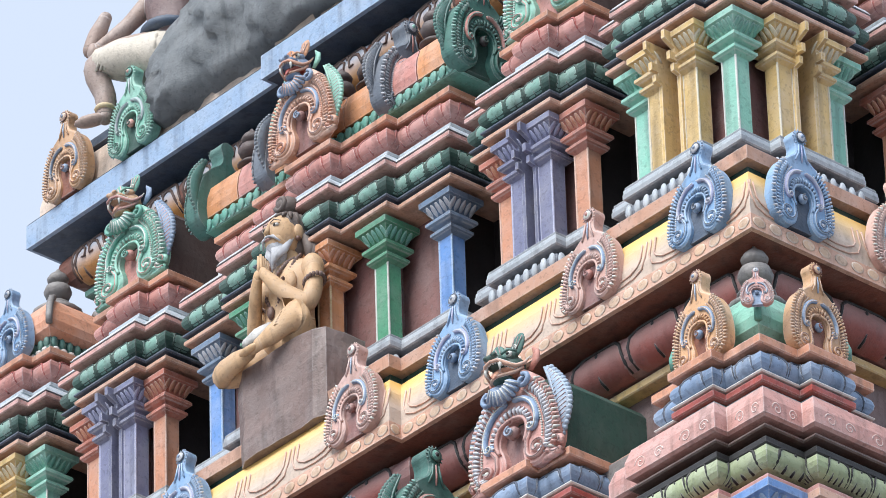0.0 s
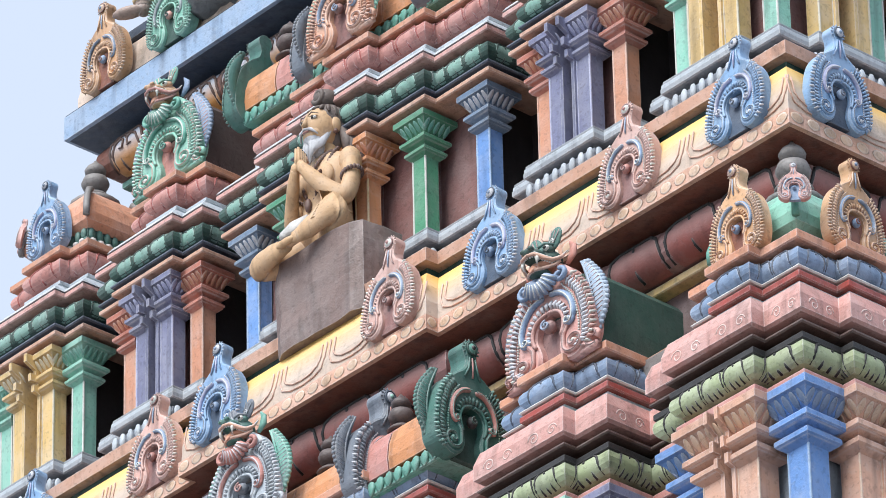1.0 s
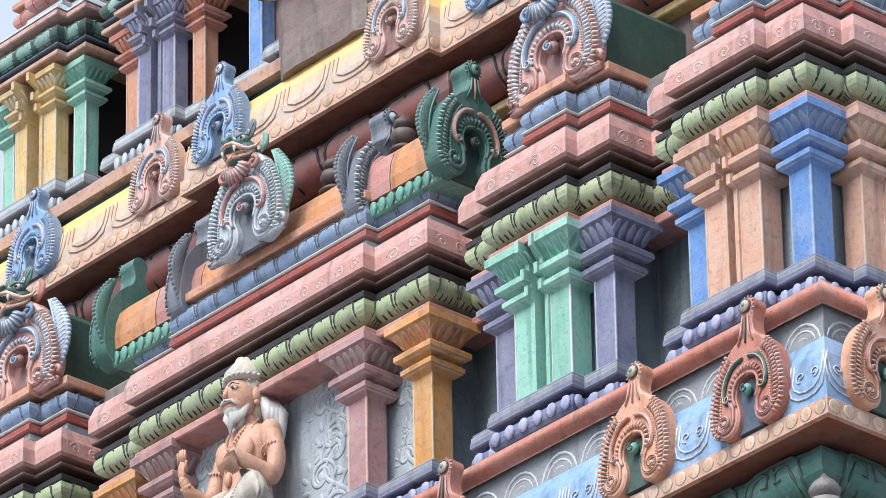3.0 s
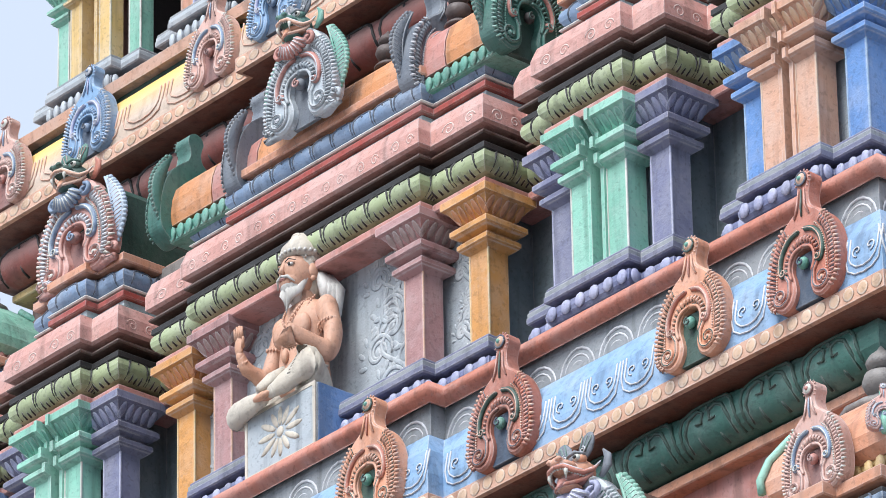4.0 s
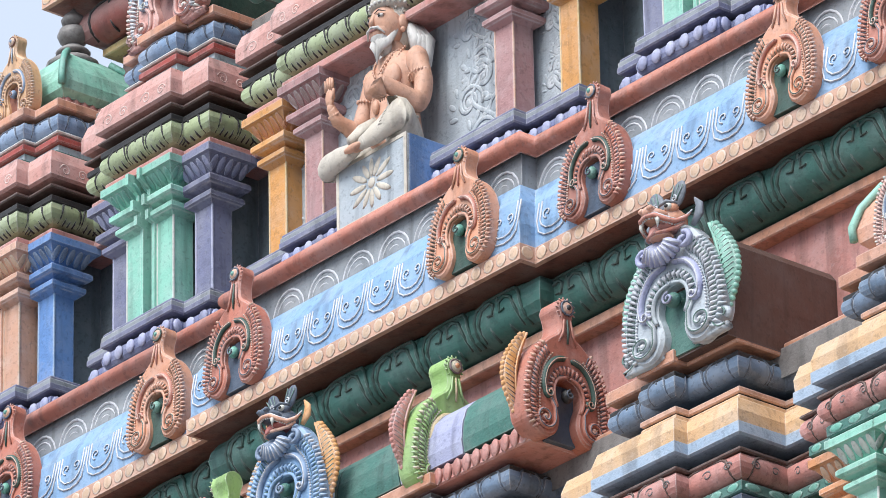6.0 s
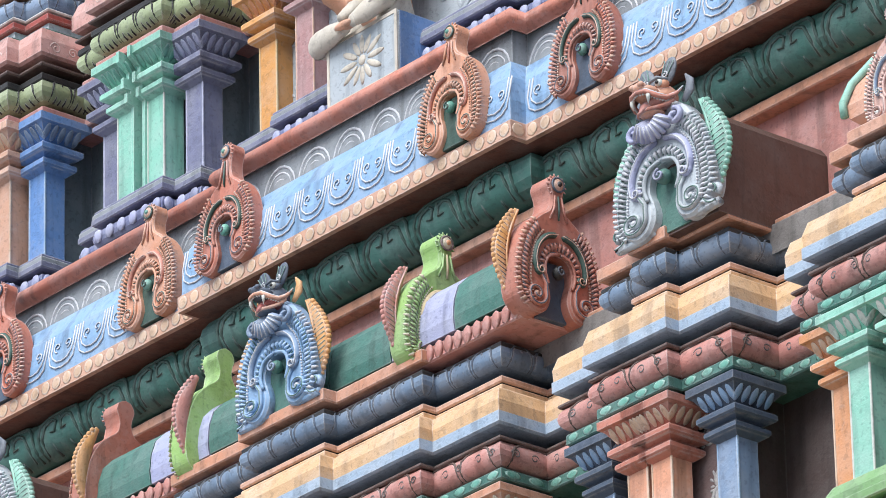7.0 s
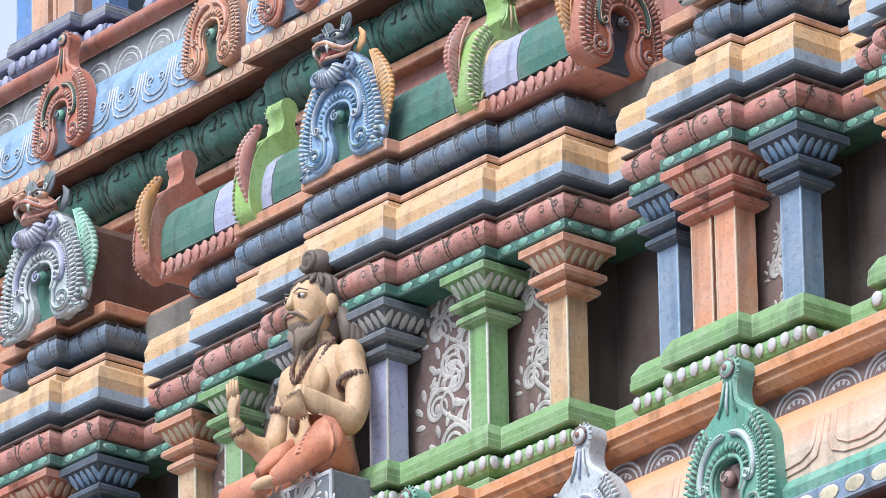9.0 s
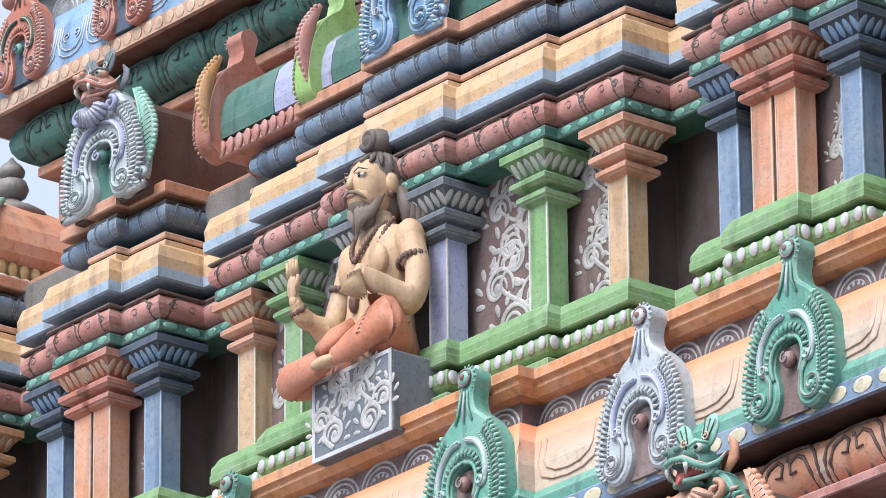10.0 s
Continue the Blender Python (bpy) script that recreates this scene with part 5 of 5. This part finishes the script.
def block(name, x0, x1, y0, y1, z0, z1, colour, label, flower=None, rough=0.0, side=None, petals=True):
    t = thing(name, label, "plinth", "plinths of the statues")
    s = Shape()
    if rough:
        k = 9
        rows = []
        for i in range(k + 1):
            z = z0 + (z1 - z0) * i / k
            ring = []
            for j in range(28):
                a = 2 * math.pi * j / 28
                c, sn = math.cos(a), math.sin(a)
                q = 1 / max(abs(c), abs(sn)) ** 0.97
                p = Vector(((x0 + x1) / 2 + (x1 - x0) / 2 * c * q, (y0 + y1) / 2 + (y1 - y0) / 2 * sn * q, z))
                p += Vector((c, sn, 0.2)) * rough * noise.noise(p * 5)
                ring.append(p)
            rows.append(ring)
        s.loft(rows, colour, True, True, False)
    else:
        s.box(x0, x1, y0, y1, z0, z1, colour, 0.012)
    part("block", s, t)
    if side:
        part("side_face", Shape().box(x1 - 0.01, x1 + 0.003, y0 + 0.02, y1, z0, z1 - 0.004, side), t, "painted blue side")
    if flower:
        cx, cz, r = (x0 + x1) / 2, (z0 + z1) / 2, min(x1 - x0, z1 - z0) * 0.40
        for i in range(12 if petals else 0):
            a = 2 * math.pi * i / 12
            long = r * (1.25 if abs(math.cos(a)) > 0.6 else 1.0)
            s = Shape().ball((0.6 * long, 0, 0), (0.38 * long, 0.008, 0.022), flower, 8)
            part("petal", s, t, m=Matrix.Translation((cx, y0, cz)) @ Matrix.Rotation(a, 4, "Y"))
        part("flower_centre", Shape().ball((cx, y0, cz), (0.035, 0.012, 0.035), flower, 10), t)
        s = Shape()
        e = 0.012
        s.box(x0, x1, y0 - 0.004, y0 + 0.004, z1 - 2 * e, z1, flower).box(x0, x1, y0 - 0.004, y0 + 0.004, z0, z0 + 2 * e, flower)
        s.box(x0, x0 + 2 * e, y0 - 0.004, y0 + 0.004, z0 + 2 * e, z1 - 2 * e, flower).box(x1 - 2 * e, x1, y0 - 0.004, y0 + 0.004, z0 + 2 * e, z1 - 2 * e, flower)
        part("border", s, t, "pale painted border")
    return t


block("plinth", -0.34, 0.54, 0.91, 1.34, 23.80, 24.48, "rock", "rough mauve rock plinth under a praying sage", rough=0.03)
block("plinth", -0.34, 0.34, 0.20, 0.60, 19.78, 20.22, "pale_grey", "grey plinth with a painted flower and a blue side", "linen", 0.0, "blue")
scroll_plinth = block("plinth", -0.37, 0.37, -0.88, -0.40, 14.83, 15.33, "slate", "slate grey plinth with painted white flower scrolls", "silver", petals=False)
for st, m, sc in ((sage("tan_skin", "tan_skin", "hair", "silver", True, False, "painted sage statue with joined palms on a rock plinth"), pose(0.0, 1.12, 24.46), 1.14),
                  (sage("flesh", "linen", "linen", "white", False, True, "sage statue with white beard and crown on a grey plinth", "flesh", 0.008), pose(-0.02, 0.42, 20.20), 1.08),
                  (sage("skin", "robe", "hair", "grizzle", False, False, "sage statue in an orange robe on a slate plinth"), pose(-0.05, -0.62, 15.31), 1.36)):
    st.matrix_world = m
    st.scale = (sc, sc, sc)

# ---- statue and rock on the top ledge ----
s = Shape()
limb(s, [(0, 0, 0.02), (-0.02, 0.02, 0.25), (-0.06, -0.04, 0.56), (0.20, 0.12, 0.66), (0.45, 0.35, 0.64)], [0.075, 0.10, 0.12, 0.15, 0.2], "clay")
s.ball((-0.10, -0.08, 0.0), (0.17, 0.075, 0.055), "clay", 12, None, Matrix.Rotation(radians(25), 3, "Z"))
s.turned([(0.085, 0.08), (0.10, 0.10), (0.085, 0.125)], "wheat", 14, pose(0, 0, 0))
limb(s, [(0.0, 0.0, 0.60), (0.18, 0.10, 0.58), (0.42, 0.30, 0.55)], [0.15, 0.20, 0.26], "linen")
for i in range(13):
    s.tube([(0.02 + 0.030 * i, -0.12 + 0.025 * i, 0.45 + 0.004 * i), (0.08 + 0.030 * i, -0.10 + 0.022 * i, 0.62), (0.16 + 0.030 * i, 0.06 + 0.03 * i, 0.79)], 0.013, "linen", 6)
s.loft([[(0.45 + r * math.cos(a * math.pi / 8), 0.38 + 0.7 * r * math.sin(a * math.pi / 8), z) for a in range(16)] for r, z in ((0.26, 0.5), (0.25, 0.75), (0.22, 0.9), (0.27, 1.15), (0.28, 1.3), (0.1, 1.42))], "mauve", True, True, True)
s.turned([(0.25, 0.80), (0.27, 0.84), (0.25, 0.88)], "navy", 16, pose(0.45, 0.38, 0))
s.ball((0.45, 0.34, 1.6), (0.13, 0.14, 0.18), "mauve", 14)
limb(s, [(0.22, 0.30, 1.22), (0.10, 0.15, 0.98), (-0.02, -0.06, 0.74)], [0.09, 0.075, 0.055], "clay")
s.ball((-0.05, -0.10, 0.70), (0.06, 0.05, 0.09), "clay", 10)
limb(s, [(-0.14, -0.05, 0.78), (-0.10, -0.02, 0.92), (-0.02, 0.02, 1.10)], [0.075, 0.08, 0.06], "clay")
st = tagged(new("statue", s.mesh("statue")), "weathered seated statue with pleated beige loincloth on the top ledge", "statue")
st.matrix_world = pose(-2.72, 1.74, 28.05)
st.scale = (0.80, 0.80, 0.80)
s = Shape()
rows = []
for i in range(41):
    f = i / 40
    ring = []
    tall = 0.62 + 0.75 * min(1.0, 2.6 * f) ** 0.7
    for j in range(56):
        a = 2 * math.pi * j / 56
        c, sn = math.cos(a), math.sin(a)
        q = 1 / (abs(c) ** 4 + abs(sn) ** 4) ** 0.25
        p = Vector((-2.22 + 2.5 * f, 2.08 - 0.10 * max(0.0, min(1.0, 8 * f - 3.5)) + 0.38 * c * q, 27.74 + 0.44 * tall + 0.44 * tall * sn * q))
        p += Vector((0.8, 1, 1)) * (0.06 * noise.noise(p * 2.2) + 0.045 * noise.noise(p * 6) + 0.035 * noise.noise(p * 14) + 0.022 * noise.noise(p * 32))
        ring.append(p)
    rows.append(ring)
s.loft(rows, "boulder", True, True, True)
tagged(new("rock", s.mesh("rock")), "large rough grey modelled rock on the top ledge", "rock")
s = Shape().box(-2.75, -1.2, 2.0, 2.45, 28.1, 28.52, "sea", 0.03)
tagged(new("seat", s.mesh("seat")), "green painted seat behind the rock", "seat")

# ---- painted scrolls on the walls, a little raised ----
def vine(w, h, colour, turns=3, seed=1, mirror=1):
    """An upright vine of bold curls and leaves, filling w by h."""
    s = Shape()
    rnd = random.Random(seed)
    n = 30
    stem = [(mirror * w * 0.26 * math.sin(turns * math.pi * i / n), 0, h * i / n) for i in range(n + 1)]
    s.tube(stem, [0.020 - 0.008 * i / n for i in range(n + 1)], colour, 6, None, 0.3)
    for j in range(turns * 2):
        f = (j + 0.5) / (turns * 2)
        x0, _, z0 = stem[int(f * n)]
        side = (1 if j % 2 else -1) * mirror
        r = w * (0.34 - 0.08 * f) * rnd.uniform(0.85, 1.1)
        cx, cz = x0 + side * r * 0.55, z0 + r * 0.4
        a0 = 200 if side > 0 else -20
        for q, thick in ((1.0, 0.016), (0.58, 0.012)):
            pts = spiral(cx, cz, r * q, r * 0.10, a0, a0 - side * 430, 26)
            s.tube(pts, [thick * (0.35 + 0.9 * math.sin(math.pi * min(1, i / 26 + 0.12))) for i in range(27)], colour, 6, None, 0.3)
        s.ball((cx, 0, cz), (r * 0.24, 0.006, r * 0.24), colour, 8)
        for q in range(7):
            a = radians(a0 - side * (20 + q * 34))
            s.ball((cx + 1.18 * r * math.cos(a), 0, cz + 1.18 * r * math.sin(a)), (r * 0.15, 0.005, r * 0.30), colour, 8, None, Matrix.Rotation(-a + radians(60 * side), 3, "Y"))
    return s


for sx in (-1, 1):
    tagged(part("painted_scroll", vine(0.34, 0.40, "chalk", 2, 11, sx), scroll_plinth, "pale painted scroll", m=pose(sx * 0.17, -0.881, 14.87)), kind="stuff")
for plan, z, spots, colour, h in ((P2, 20.15, ((0.58, 0.1, 0.46, 4), (1.18, 0.0, 0.24, 5)), "pale_grey", 1.0),
                                  (P3, 15.42, ((0.78, 0.1, 0.50, 4), (1.46, 0.0, 0.36, 4), (2.86, 0.0, 0.16, 4), (3.52, 0.0, 0.24, 4)), "chalk", 0.98)):
    for i, (x, lvl, w, turns) in enumerate(spots):
        me = vine(w, h, colour, turns, 3 + i).mesh("painted_scroll")
        for sx in (-1, 1):
            ob = tagged(new("painted_scroll", me), "pale painted vine scroll on the plaster wall", "painted ornament", "painted scrolls")
            ob.matrix_world = pose(plan.middle + sx * x, plan.face - lvl + 0.129, z)

# ---- pieces of the mouldings ----
petals(tm2, P2, 0.285, 21.15, 21.32, 0.22, "lotus_green", "black")
petals(tb2, P2, 0.235, 21.85, 22.00, 0.20, "steel", "navy", 0)
petals(tb3, P3, 0.255, 17.08, 17.23, 0.19, "slate_blue", "navy", 0)
petals(tm3, P3, 0.322, 16.42, 16.58, 0.30, "rose", "umber", 0, False)
petals(tn2, N2, 0.245, 22.98, 23.27, 0.52, "maroon_ash_sheen", "black", 1)
petals(tn3, N3, 0.245, 18.52, 18.83, 0.50, "deep_teal", "dark_green", 2)
petals(tn1, N1, 0.245, 27.10, 27.40, 0.42, "ochre_to_grey", "umber", 2)
petals(tn4, N4, 0.265, 13.575, 13.895, 0.55, "salmon", "umber", 2)
petals(tm1, P1, 0.285, 25.35, 25.49, 0.20, "pale_sea", "dark_green", 1)
petals(tr1, P1, 0.305, 25.72, 25.87, 0.20, "rose", "red", 1, False)
ovals(tm1, P1, 0.175, 24.13, 0.085, 0.11, 0.018, "pale_grey")
ovals(tm2, P2, 0.205, 19.875, 0.115, 0.095, 0.016, "lavender")
ovals(tm3, P3, 0.205, 15.13, 0.105, 0.085, 0.014, "silver")
ovals(tl3, P3, 0.112, 16.475, 0.15, 0.05, 0.006, "sea", "leaf")

drawing(tf2, L2, -0.232, 19.41, 0.34, 0.20, "silver", "scroll")
drawing(tp2, L2, -0.016, 18.97, 0.30, 0.26, "silver", "loop")
drawing(tf3, L3, -0.247, 14.635, 0.36, 0.15, "silver", "scroll")
drawing(tp1, L1, -0.016, 23.43, 0.46, 0.24, "peach", "lobe")
drawing(tp3, L3, -0.046, 14.185, 0.55, 0.28, "peach", "lobe")
drawing(tc2, P2, 0.42, 21.385, 0.36, 0.11, "blush", "curl")
drawing(tm3, P3, 0.322, 16.46, 0.30, 0.07, "dusk", "curl")

# ---- ground ----
s = Shape()
s.box(-2500, 2500, -2500, 2500, -0.4, 0.0, "stone")
tagged(new("ground", s.mesh("ground")), "dusty grey paved ground", "ground", "", "structure")
